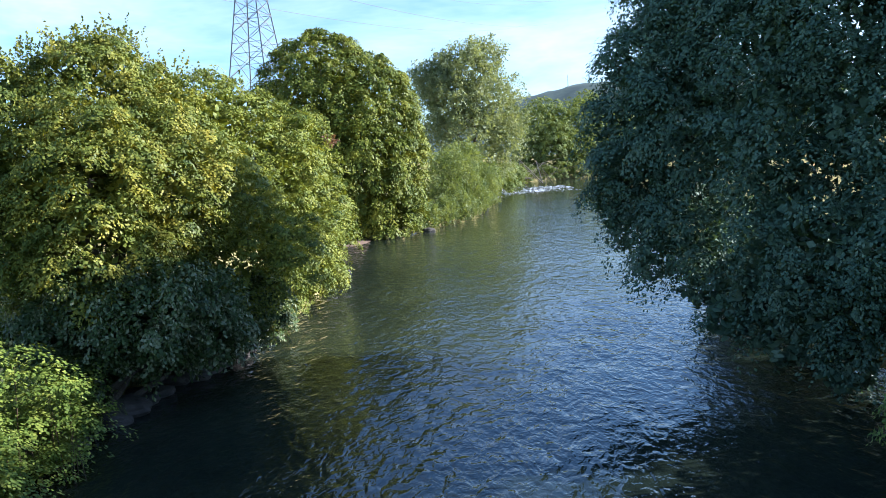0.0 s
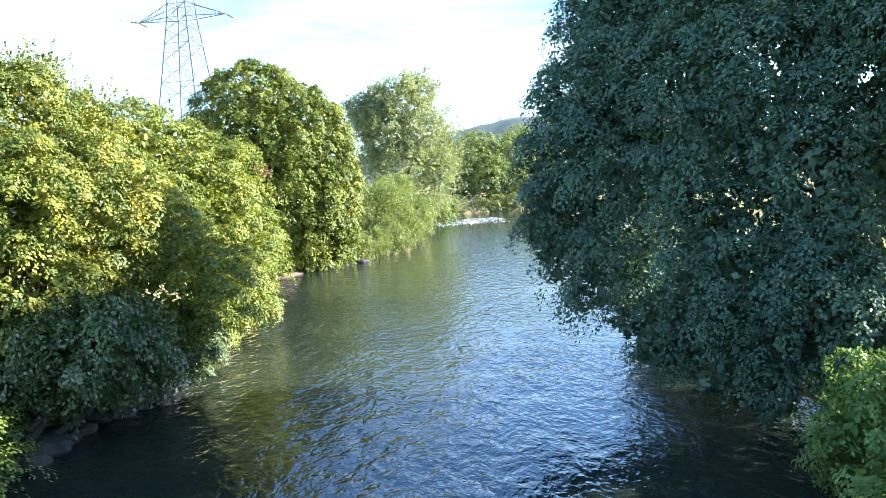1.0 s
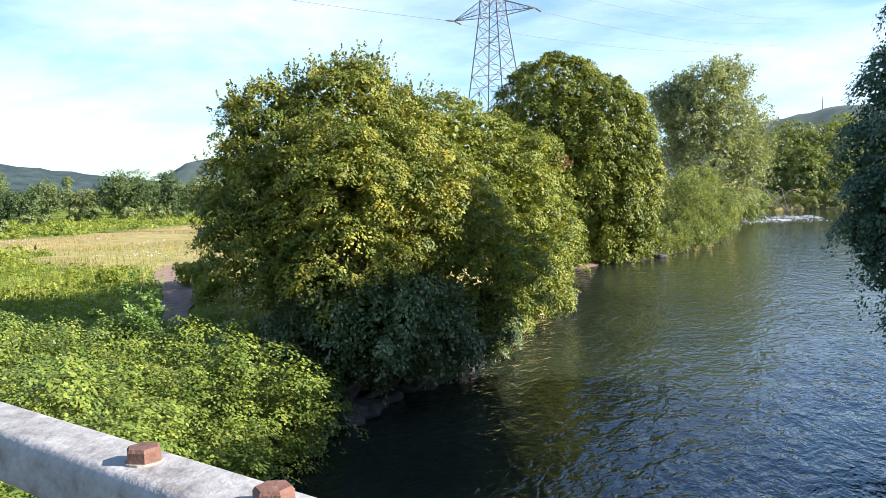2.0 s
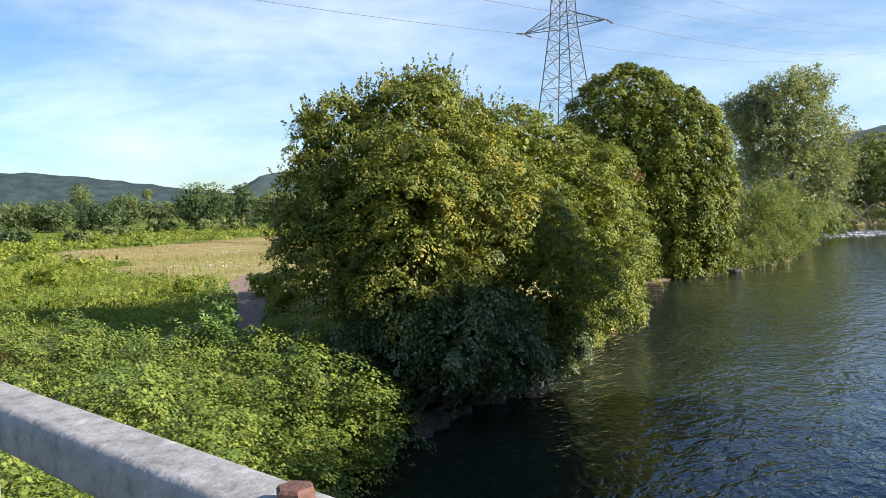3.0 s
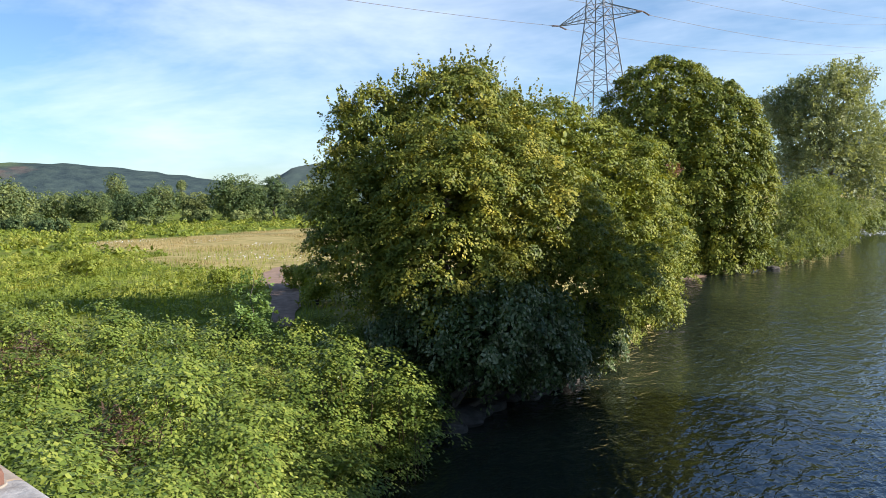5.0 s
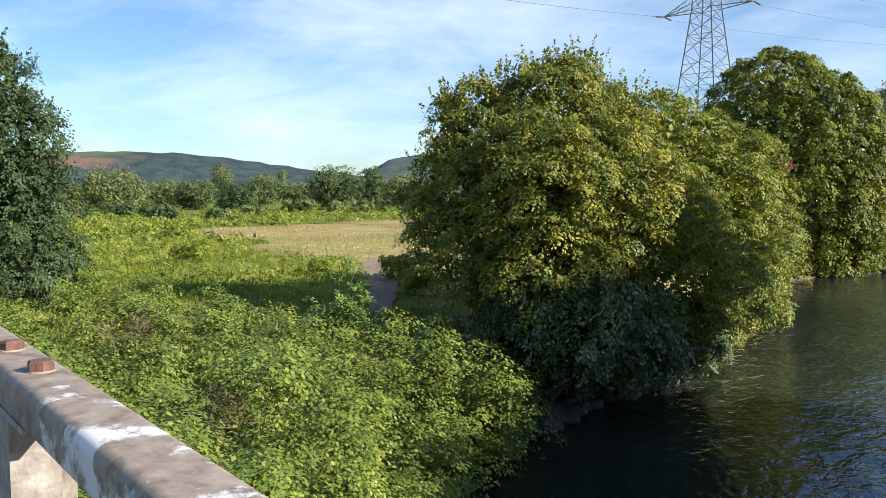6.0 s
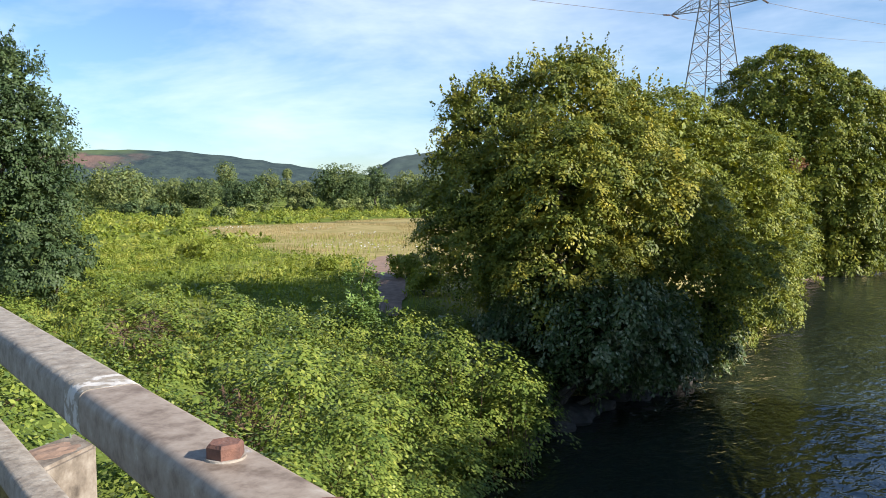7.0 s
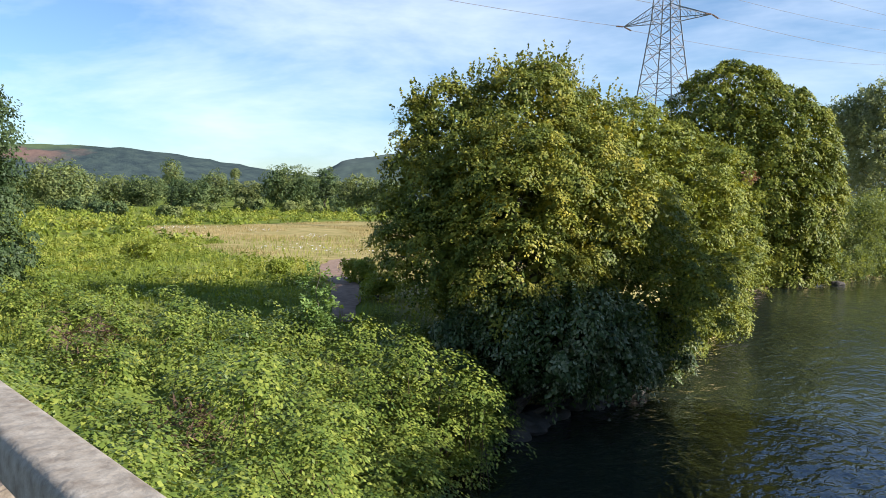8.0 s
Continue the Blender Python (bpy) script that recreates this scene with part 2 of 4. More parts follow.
def water_mat():
    """Peaty running water: a dark bed seen through a clear, rippled surface."""
    m, nt, nl, p = blank("river_water")
    n = noise_node(nt, nl, 0.07, 5, 0.6)
    col = ramp(nt, nl, n.outputs[0], [(0.3, (0.007, 0.012, 0.011)), (0.7, (0.026, 0.034, 0.022))])
    nl.new(col.outputs[0], p.inputs["Base Color"])
    p.inputs["Roughness"].default_value, p.inputs["IOR"].default_value = 0.03, 1.4
    p.inputs["Specular IOR Level"].default_value = 0.7
    slick = noise_node(nt, nl, 0.09, 4, 0.6, (1.3, 0.5, 1), warp=0.8)
    calm = nt.new("ShaderNodeMapRange")
    for socket, value in (("From Min", 0.35), ("From Max", 0.6), ("To Min", 0.6), ("To Max", 1.0)):
        calm.inputs[socket].default_value = value
    nl.new(slick.outputs[0], calm.inputs[0])
    prev = None
    for scale, strength, dist, st in ((0.4, 1.0, 0.18, (1.2, 0.6, 1)), (1.15, 1.0, 0.13, (1.15, 0.55, 1)), (2.7, 1.0, 0.06, (1.1, 0.65, 1))):
        h = noise_node(nt, nl, scale, 2, 0.5, st, warp=0.7)
        b = nt.new("ShaderNodeBump")
        b.inputs["Strength"].default_value, b.inputs["Distance"].default_value = strength, dist
        nl.new(h.outputs[0], b.inputs["Height"])
        nl.new(calm.outputs[0], b.inputs["Strength"])
        if prev:
            nl.new(prev.outputs[0], b.inputs["Normal"])
        prev = b
    nl.new(prev.outputs[0], p.inputs["Normal"])
    return m


def foam_mat():
    m, nt, nl, p = blank("foam")
    p.inputs["Base Color"].default_value = (0.7, 0.73, 0.75, 1)
    p.inputs["Roughness"].default_value = 0.7
    return m


GROUND, WATER, FOAM = ground_mat(), water_mat(), foam_mat()
# Distance haze is mixed into the hill's bluish woodland colours.
HILL = rough_mat("hazy_wooded_hill", [(0.35, (0.034, 0.056, 0.052)), (0.55, (0.052, 0.08, 0.068)), (0.75, (0.08, 0.11, 0.085))], 0.03, 0.95, 1.0, 0.03)


def heath_mat():
    """Far ridge: dark woods blued by painted haze, a pale grazed top and a bank of red scree along one shoulder."""
    m, nt, nl, p = blank("hazy_open_hill")
    n = noise_node(nt, nl, 0.035, 6, 0.65)
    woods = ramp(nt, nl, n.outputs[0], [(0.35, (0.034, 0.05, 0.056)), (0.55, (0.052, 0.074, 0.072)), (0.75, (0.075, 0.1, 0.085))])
    tc = nt.new("ShaderNodeTexCoord")
    dot = nt.new("ShaderNodeVectorMath")
    dot.operation, dot.inputs[1].default_value = "DOT_PRODUCT", (0.839, 0.545, 0)
    nl.new(tc.outputs["Object"], dot.inputs[0])
    sep = nt.new("ShaderNodeSeparateXYZ")
    nl.new(tc.outputs["Object"], sep.inputs[0])
    wob = noise_node(nt, nl, 0.018, 4, 0.6)

    def edge(src, a, b, amount):
        """One where the source, wavering by the noise, has passed from a to b."""
        ad = nt.new("ShaderNodeMath")
        ad.operation, ad.inputs[1].default_value = "MULTIPLY_ADD", amount
        nl.new(wob.outputs[0], ad.inputs[0])
        nl.new(src, ad.inputs[2])
        mr = nt.new("ShaderNodeMapRange")
        mr.inputs["From Min"].default_value, mr.inputs["From Max"].default_value = a + amount * 0.5, b + amount * 0.5
        nl.new(ad.outputs[0], mr.inputs[0])
        return mr.outputs[0]

    def both(u, v):
        mu = nt.new("ShaderNodeMath")
        mu.operation = "MULTIPLY"
        nl.new(u, mu.inputs[0])
        nl.new(v, mu.inputs[1])
        return mu.outputs[0]

    west = edge(dot.outputs["Value"], -480, -560, 160)
    scree = both(west, both(edge(sep.outputs["Z"], 62, 68, 60), edge(sep.outputs["Z"], 92, 86, 40)))
    top = both(west, edge(sep.outputs["Z"], 88, 94, 20))
    col = woods.outputs[0]
    for mask, tint in ((top, (0.1, 0.135, 0.07, 1)), (scree, (0.17, 0.115, 0.095, 1))):
        mix = nt.new("ShaderNodeMixRGB")
        mix.inputs[2].default_value = tint
        nl.new(mask, mix.inputs[0])
        nl.new(col, mix.inputs[1])
        col = mix.outputs[0]
    nl.new(col, p.inputs["Base Color"])
    p.inputs["Roughness"].default_value, p.inputs["Specular IOR Level"].default_value = 1.0, 0.0
    b = nt.new("ShaderNodeBump")
    b.inputs["Strength"].default_value, b.inputs["Distance"].default_value = 1.0, 4.0
    nl.new(n.outputs[0], b.inputs["Height"])
    nl.new(b.outputs[0], p.inputs["Normal"])
    return m


HEATH = heath_mat()


# ---- builders ----
RNG = np.random.default_rng(11)


def unit(v):
    return v / np.maximum(np.linalg.norm(v, axis=-1, keepdims=True), 1e-9)


def part(name, data, material, parent=None, label=""):
    """Links a bmesh or a mesh as one object, under a thing if one is given."""
    me = data
    if isinstance(data, bmesh.types.BMesh):
        me = bpy.data.meshes.new(name)
        data.to_mesh(me)
        data.free()
    if not me.materials:
        me.materials.append(material)
    ob = new(name, me)
    if parent:
        ob.parent = parent
        ob.matrix_parent_inverse = parent.matrix_basis.inverted()
    return tagged(ob, label)


def thing(name, x, y, z, label, category, group=""):
    ob = new(name)
    ob.matrix_basis = pose(x, y, z)
    return tagged(ob, label, category, group)


def tri_mesh(name, verts, tris):
    me = bpy.data.meshes.new(name)
    me.vertices.add(len(verts))
    me.vertices.foreach_set("co", np.ascontiguousarray(verts, dtype=np.float32).ravel())
    me.loops.add(len(tris) * 3)
    me.loops.foreach_set("vertex_index", np.ascontiguousarray(tris, dtype=np.int32).ravel())
    me.polygons.add(len(tris))
    me.polygons.foreach_set("loop_start", np.arange(0, len(tris) * 3, 3, dtype=np.int32))
    me.update(calc_edges=True)
    return me


def leaf_mesh(name, pos, nrm, length, width, fold=0.22, along=None):
    """One folded, pointed blade of two faces for every position."""
    n = len(pos)
    nrm = unit(nrm)
    t = unit(np.cross(nrm, RNG.normal(size=(n, 3)))) if along is None else unit(along)
    b = unit(np.cross(nrm, t))
    ln = (length * RNG.uniform(0.7, 1.25, n))[:, None]
    wd = (width * RNG.uniform(0.75, 1.2, n))[:, None]
    v = np.empty((n, 4, 3))
    v[:, 0] = pos - t * ln * 0.5
    v[:, 1] = pos + b * wd * 0.5 - nrm * wd * fold
    v[:, 2] = pos + t * ln * 0.5 - nrm * ln * 0.12
    v[:, 3] = pos - b * wd * 0.5 - nrm * wd * fold
    k = np.arange(n)[:, None] * 4
    tris = np.concatenate([k + [0, 1, 2], k + [0, 2, 3]], 1).reshape(-1, 3)
    return tri_mesh(name, v.reshape(-1, 3), tris)


def spray_points(lobes, sprays, per, spread, ragged=0.2, flat=0.3, rise=0.2, floor_z=-99.0, inner=0.3, droop=0.25):
    """Leaf places on leafy boughs that reach out of the lobes of a crown, with gaps between them."""
    lob = np.array(lobes, float)
    w = lob[:, 3] ** 2
    idx = RNG.choice(len(lob), sprays, p=w / w.sum())
    d = unit(RNG.normal(size=(sprays, 3)))
    d[:, 2] = np.where(RNG.random(sprays) < 0.35, np.abs(d[:, 2]), d[:, 2])
    rad = lob[idx, 3]
    bump = np.array([noise.noise(Vector(q)) for q in (d * 2.3 + lob[idx, :3] * 0.37)])
    fine = np.array([noise.noise(Vector(q)) for q in (d * 6.1 + lob[idx, :3] * 0.91)])
    f = 0.97 + ragged * (1.1 * bump + 0.8 * fine) - np.abs(RNG.normal(0, 0.08, sprays))
    f = np.where(RNG.random(sprays) < inner, f * RNG.uniform(0.6, 0.88, sprays), f)
    c = lob[idx, :3] + d * (rad * f)[:, None]
    keep = c[:, 2] > floor_z
    for q in lob:
        keep &= np.linalg.norm(c - q[:3], axis=1) > q[3] * 0.58
    c, d = c[keep], d[keep]
    m = len(c)
    up = np.array([0, 0, 1.0])
    axis = d * 0.8 + RNG.normal(0, 0.35, (m, 3))
    axis[:, 2] = axis[:, 2] * 0.5 + rise
    axis = unit(axis)
    side = unit(np.cross(axis, up + RNG.normal(0, 0.35, (m, 3))))
    face = np.cross(side, axis)
    face *= np.sign(face[:, 2:3] + 1e-6)
    size = spread * RNG.uniform(0.6, 1.35, (m, 1))
    u = RNG.random((m, per)) ** 0.8
    v = RNG.uniform(-1, 1, (m, per)) * (1.05 - 0.75 * u)
    off = axis[:, None] * (size * (u * 1.7 - 0.7))[..., None] + side[:, None] * (size * v * 0.75)[..., None]
    off += face[:, None] * (RNG.normal(0, 1, (m, per)) * flat * 0.4 * size)[..., None]
    off[..., 2] -= droop * size * u ** 2
    pos = (c[:, None] + off).reshape(-1, 3)
    nrm = np.repeat(face * 0.95 + d * 0.35, per, 0) + RNG.normal(0, 0.2, (m * per, 3))
    ok = pos[:, 2] > floor_z
    return pos[ok], nrm[ok]


def boughs(lobes, size, ragged=0.1, spacing=1.1, floor_z=-99.0, tries=5000):
    """Leafy masses, each with the way it leans, that stand apart from one another on the hull of a crown."""
    lob = np.array(lobes, float)
    w = lob[:, 3] ** 2
    idx = RNG.choice(len(lob), tries, p=w / w.sum())
    d = unit(RNG.normal(size=(tries, 3)))
    rad = size * RNG.uniform(0.6, 1.4, tries)
    way = d * 1.9 + lob[idx, :3] * 0.37
    f = 1 + ragged * np.array([noise.noise(Vector(q)) + 0.8 * noise.noise(Vector(q) * 2.6) for q in way])
    c = lob[idx, :3] + d * np.maximum(lob[idx, 3] * f - 0.75 * rad, 0.1)[:, None]
    good = c[:, 2] > floor_z
    for k, q in enumerate(lob):
        good &= (np.linalg.norm(c - q[:3], axis=1) > q[3] * 0.78 - 0.4 * rad) | (idx == k)
    kept = np.empty((0, 4))
    lean = []
    for p, r, o in zip(c[good], rad[good], d[good]):
        if len(kept) == 0 or (np.linalg.norm(kept[:, :3] - p, axis=1) > spacing * 0.5 * (kept[:, 3] + r)).all():
            kept = np.vstack([kept, [*p, r]])
            lean.append(o)
    return kept, np.array(lean)


def clump_points(masses, leans, clumps, per, size, rise=0.4, floor_z=-99.0, droop=0.35, squash=0.4, stray=0.17, reach=0.7, round_off=0.7, depth=0.07, cap=0.8):
    """Leaf places on small sprays that cap the upper, outer side of every leafy mass: places, faces and directions."""
    up = np.array([0, 0, 1.0])
    w = masses[:, 3] ** 2
    idx = RNG.choice(len(masses), clumps, p=w / w.sum())
    d = unit(unit(RNG.normal(size=(clumps, 3))) + cap * unit(leans[idx] * 0.75 + up * 0.6))
    c = masses[idx, :3] + d * (masses[idx, 3] * (0.94 + RNG.normal(0, 0.4 * depth, clumps) - np.abs(RNG.normal(0, depth, clumps))))[:, None]
    above = c[:, 2] > floor_z
    c, d = c[above], d[above]
    m = len(c)
    axis = unit(d * 0.55 + up * rise + RNG.normal(0, 0.18, (m, 3)))[:, None]
    way = unit(d * [1, 1, 0.35] + RNG.normal(0, 0.2, (m, 3)))[:, None]
    s = (size * RNG.uniform(0.6, 1.4, m))[:, None, None]
    e = unit(RNG.normal(size=(m, per, 3)))
    along = (e * axis).sum(-1, keepdims=True)
    e = np.where(along < -0.35, -e, e)
    along = (e * axis).sum(-1, keepdims=True)
    flat = e - axis * along
    flat = flat + way * (flat * way).sum(-1, keepdims=True) * reach
    r = s * (0.5 + 0.5 * np.sqrt(RNG.random((m, per, 1))))
    off = r * (flat + axis * along * squash)
    pos = c[:, None] + off
    pos[..., 2:] -= droop * r * np.minimum((flat ** 2).sum(-1, keepdims=True), 2.2)
    nrm = e * 0.3 + d[:, None] * round_off + axis * (1.1 - round_off) + RNG.normal(0, stray, e.shape)
    lead = flat - up * 0.4 + RNG.normal(0, 0.35, e.shape)
    pos, nrm, lead = pos.reshape(-1, 3), nrm.reshape(-1, 3), lead.reshape(-1, 3)
    ok = pos[:, 2] > floor_z
    return pos[ok], nrm[ok], lead[ok]


def tuft_points(lobes, tufts, spread, per=34):
    """Upright leading shoots that break the outline of a crown."""
    lob = np.array(lobes, float)
    idx = RNG.choice(len(lob), tufts)
    d = RNG.normal(size=(tufts, 3))
    d[:, 2] = np.abs(d[:, 2]) + 0.35
    c = lob[idx, :3] + unit(d) * (lob[idx, 3:] * 0.92)
    for q in lob:
        far = np.linalg.norm(c - q[:3], axis=1) > q[3] * 0.85
        c, d = c[far], d[far]
    m = len(c)
    lead = unit(unit(d) * 0.55 + np.array([0, 0, 0.8]) + RNG.normal(0, 0.15, (m, 3)))
    size = spread * RNG.uniform(0.5, 1.5, (m, 1))
    u = RNG.random((m, per))
    pos = c[:, None] + lead[:, None] * (size * u)[..., None] + RNG.normal(0, 1, (m, per, 3)) * (0.17 * spread * (1.05 - u))[..., None]
    return pos.reshape(-1, 3), np.repeat(lead, per, 0) + RNG.normal(0, 0.7, (m * per, 3))


def heart_points(lobes, size, floor_z, near=0.45, far=0.76, fill=1.0):
    """Coarser foliage in the heart of a crown, so that little sky shows through."""
    pos = []
    for x, y, z, r in lobes:
        n = int(np.clip(1.9 * fill * (r / size) ** 2, 40, 2800))
        d = unit(RNG.normal(size=(n, 3))) * (r * RNG.uniform(near, far, (n, 1)))
        pos.append(np.array([x, y, z]) + d)
    pos = np.concatenate(pos)
    pos = pos[pos[:, 2] > floor_z]
    return pos, RNG.normal(0, 0.6, pos.shape) + [0, 0, 0.6]


def tube(bm, pts, radii, sides=8):
    rings = []
    for k, p in enumerate(pts):
        p = Vector(p)
        ahead = (Vector(pts[min(k + 1, len(pts) - 1)]) - Vector(pts[max(k - 1, 0)])).normalized()
        u = ahead.orthogonal().normalized()
        v = ahead.cross(u)
        rings.append([bm.verts.new(p + (u * math.cos(2 * math.pi * i / sides) + v * math.sin(2 * math.pi * i / sides)) * radii[k]) for i in range(sides)])
    for r, s in zip(rings, rings[1:]):
        for i in range(sides):
            bm.faces.new((r[i], r[(i + 1) % sides], s[(i + 1) % sides], s[i]))
    bm.faces.new(rings[0][::-1])
    bm.faces.new(rings[-1])


def wander(a, b, steps, sway):
    a, b = Vector(a), Vector(b)
    out = [a.lerp(b, k / steps) for k in range(steps + 1)]
    for k in range(1, steps):
        out[k] += Vector(RNG.normal(0, sway, 3)) * (b - a).length
    return out


def tree(name, lobes, foot, girth, leaf, sprays, per, spread, size, label, category="tree", ragged=0.2, flat=0.3, rise=0.2, stems=1, floor_z=0.15, group="", droop=0.25, tufts=0, fill=1.0, airy=False, bough=1.0, spacing=1.3):
    """A tapered trunk, limbs to the lobes of the crown, and the crown's leaves on sprays."""
    top = thing(name, *foot, label, category, group)
    lob = sorted(lobes, key=lambda q: -q[3])
    centre = np.average(np.array(lobes)[:, :3], axis=0, weights=np.array(lobes)[:, 3])
    for s in range(stems):
        f = Vector(foot) + Vector((RNG.normal(0, girth * 2), RNG.normal(0, girth * 2), 0)) * (stems > 1) - Vector((0, 0, 0.3))
        goal = Vector(centre) if stems == 1 else Vector(lob[s % len(lob)][:3])
        bm = bmesh.new()
        pts = wander(f, goal, 6, 0.03)
        tube(bm, pts, [girth * (1.25 - 0.14 * k) * (1.3 if k == 0 else 1) for k in range(7)], 9)
        part("trunk", bm, BARK, top)
    hub = Vector(foot).lerp(Vector(centre), 0.7)
    for q in lob[:8]:
        bm = bmesh.new()
        end = Vector(q[:3]) + Vector((0, 0, q[3] * 0.5))
        tube(bm, wander(hub, end, 5, 0.05), [girth * 0.5 * (1 - 0.17 * k) for k in range(6)], 6)
        part("limb", bm, BARK, top)
    if airy:
        pos, nrm = spray_points(lobes, sprays, per, spread, ragged, flat, rise, floor_z, 0.3, droop)
        lead = RNG.normal(size=pos.shape)
    else:
        masses, leans = boughs(lobes, bough, ragged, spacing, floor_z)
        pos, nrm, lead = clump_points(masses, leans, sprays, per, spread, rise, floor_z, droop)
    if tufts:
        more, face = tuft_points(lobes, tufts, 1.1)
        pos, nrm, lead = np.concatenate([pos, more]), np.concatenate([nrm, face]), np.concatenate([lead, face + RNG.normal(0, 0.7, face.shape)])
    deep, turn = heart_points(lobes, size, floor_z, fill=fill)
    part("crown", leaf_mesh("crown", pos, nrm, size, size * 0.62, 0.15, lead), leaf, top)
    part("inner_foliage", leaf_mesh("inner_foliage", deep, turn, size * 2.6, size * 2.0), leaf, top)
    return top


# ---- ground, hills, water ----
LEFT_Y = [-120, 2, 10, 18, 24, 28, 35, 42, 50, 60, 71, 83, 100, 110, 118, 124, 145, 169, 245, 322, 336, 380]
LEFT_X = [-8, -8, -10.5, -13.5, -15.3, -15.9, -16.6, -15.2, -12.8, -11.0, -10.4, -11.6, -14, -14.5, -13, -6.5, 2.5, 8.7, 14, 28, 80, 140]
RIGHT_Y = [-120, 40, 60, 90, 125, 200, 300, 345]
RIGHT_X = [21, 20, 20, 24, 28, 37, 56, 100]


def ground_z(x, y):
    """Height of the land: a cut river bed, sloping banks and a flat flood plain."""
    a, b = np.interp(y, LEFT_Y, LEFT_X), np.interp(y, RIGHT_Y, RIGHT_X)
    b = np.where(np.asarray(y) > 352, -1e4, b)
    left, right = a - x, x - b
    zl = np.interp(left, [-3, -0.5, 0.4, 2, 6, 11, 20], [-1.6, -0.5, 0.15, 1.0, 2.9, 4.4, 5.0])
    zr = np.interp(right, [-3, -0.5, 0.4, 2, 6, 12, 30], [-1.6, -0.5, 0.15, 1.0, 2.6, 4.2, 5.0])
    out, along = x * 0.4 + y * 0.916, -x * 0.916 + y * 0.4
    ramp_up = np.where((along > 6) & (out < 14), 6.9 - np.maximum(out - 3, 0) * 0.5 - np.maximum(12 - along, 0) * 1.1, -9)
    return np.maximum(np.maximum(zl, zr), ramp_up)


def grid_mesh(name, xs, ys, zf):
    gx, gy = np.meshgrid(xs, ys)
    v = np.stack([gx, gy, zf(gx, gy)], -1).reshape(-1, 3)
    nx, ny = len(xs), len(ys)
    k = (np.arange(ny - 1)[:, None] * nx + np.arange(nx - 1)).ravel()[:, None]
    tris = np.concatenate([k + [0, 1, nx + 1], k + [0, nx + 1, nx]], 1).reshape(-1, 3)
    me = tri_mesh(name, v, tris)
    me.polygons.foreach_set("use_smooth", np.ones(len(tris), dtype=bool))
    return me


def relief(x, y):
    return ground_z(x, y) + 0.12 * np.sin(x * 0.31 + 1.3 * np.sin(y * 0.17)) * np.sin(y * 0.23) * (ground_z(x, y) > 0.6)


xs = np.concatenate([[-4500, -2500, -1200, -700], np.arange(-450, -60, 12), np.arange(-60, 50, 0.8), np.arange(50, 200, 10), [300, 700, 1500, 4500]])
ys = np.concatenate([[-4500, -1500, -400], np.arange(-120, 20, 6), np.arange(20, 135, 1.0), np.arange(135, 420, 6), [600, 1000, 2000, 4500]])
tagged(part("ground", grid_mesh("ground", xs, ys, relief), GROUND), "rank green meadow and earth river banks", kind="structure")
tagged(part("water", grid_mesh("water", np.linspace(-40, 140, 60), np.linspace(-118, 352, 120), lambda x, y: 0 * x), WATER),
       "dark rippled river water reflecting blue sky", kind="structure")


def hill(name, centre, along, length, depth, height, profile, material, label):
    """A long wooded ridge on the horizon; profile gives its height from end to end."""
    ux, uy = math.cos(along), math.sin(along)
    u = np.linspace(0, 1, 90)
    v = np.linspace(-1, 1, 26)
    gu, gv = np.meshgrid(u, v)
    h = np.interp(gu, profile[0], profile[1]) * height * np.cos(gv * np.pi / 2) ** 1.2
    h += np.array([[noise.noise(Vector((a * 42, b * 9, height))) for a in u] for b in v]) * 4.5 * np.cos(gv * np.pi / 2)
    s, w = (gu - 0.5) * length, gv * depth * 0.5
    vtx = np.stack([centre[0] + ux * s - uy * w, centre[1] + uy * s + ux * w, 4.0 + np.maximum(h, -3)], -1).reshape(-1, 3)
    k = (np.arange(25)[:, None] * 90 + np.arange(89)).ravel()[:, None]
    me = tri_mesh(name, vtx, np.concatenate([k + [0, 1, 91], k + [0, 91, 90]], 1).reshape(-1, 3))
    me.polygons.foreach_set("use_smooth", np.ones(len(me.polygons), dtype=bool))
    return tagged(part(name, me, material), label, kind="structure")


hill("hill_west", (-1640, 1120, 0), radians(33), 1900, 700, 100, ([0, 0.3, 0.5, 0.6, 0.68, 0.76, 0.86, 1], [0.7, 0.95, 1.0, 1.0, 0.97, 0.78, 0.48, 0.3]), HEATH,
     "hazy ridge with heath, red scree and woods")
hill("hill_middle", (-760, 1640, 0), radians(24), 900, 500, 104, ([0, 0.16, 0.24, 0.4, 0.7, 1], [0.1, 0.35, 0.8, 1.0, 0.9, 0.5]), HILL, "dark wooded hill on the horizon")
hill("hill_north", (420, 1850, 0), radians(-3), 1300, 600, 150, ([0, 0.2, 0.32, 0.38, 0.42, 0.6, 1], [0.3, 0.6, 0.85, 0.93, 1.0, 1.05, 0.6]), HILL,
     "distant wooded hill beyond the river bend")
bm = bmesh.new()
tube(bm, [(292, 1826, 145), (292, 1826, 174)], [1.2, 0.5], 6)
part("radio_mast", bm, PYLON, None, "thin grey mast on the far hilltop")
bpy.data.objects["radio_mast"]["category"] = "mast"


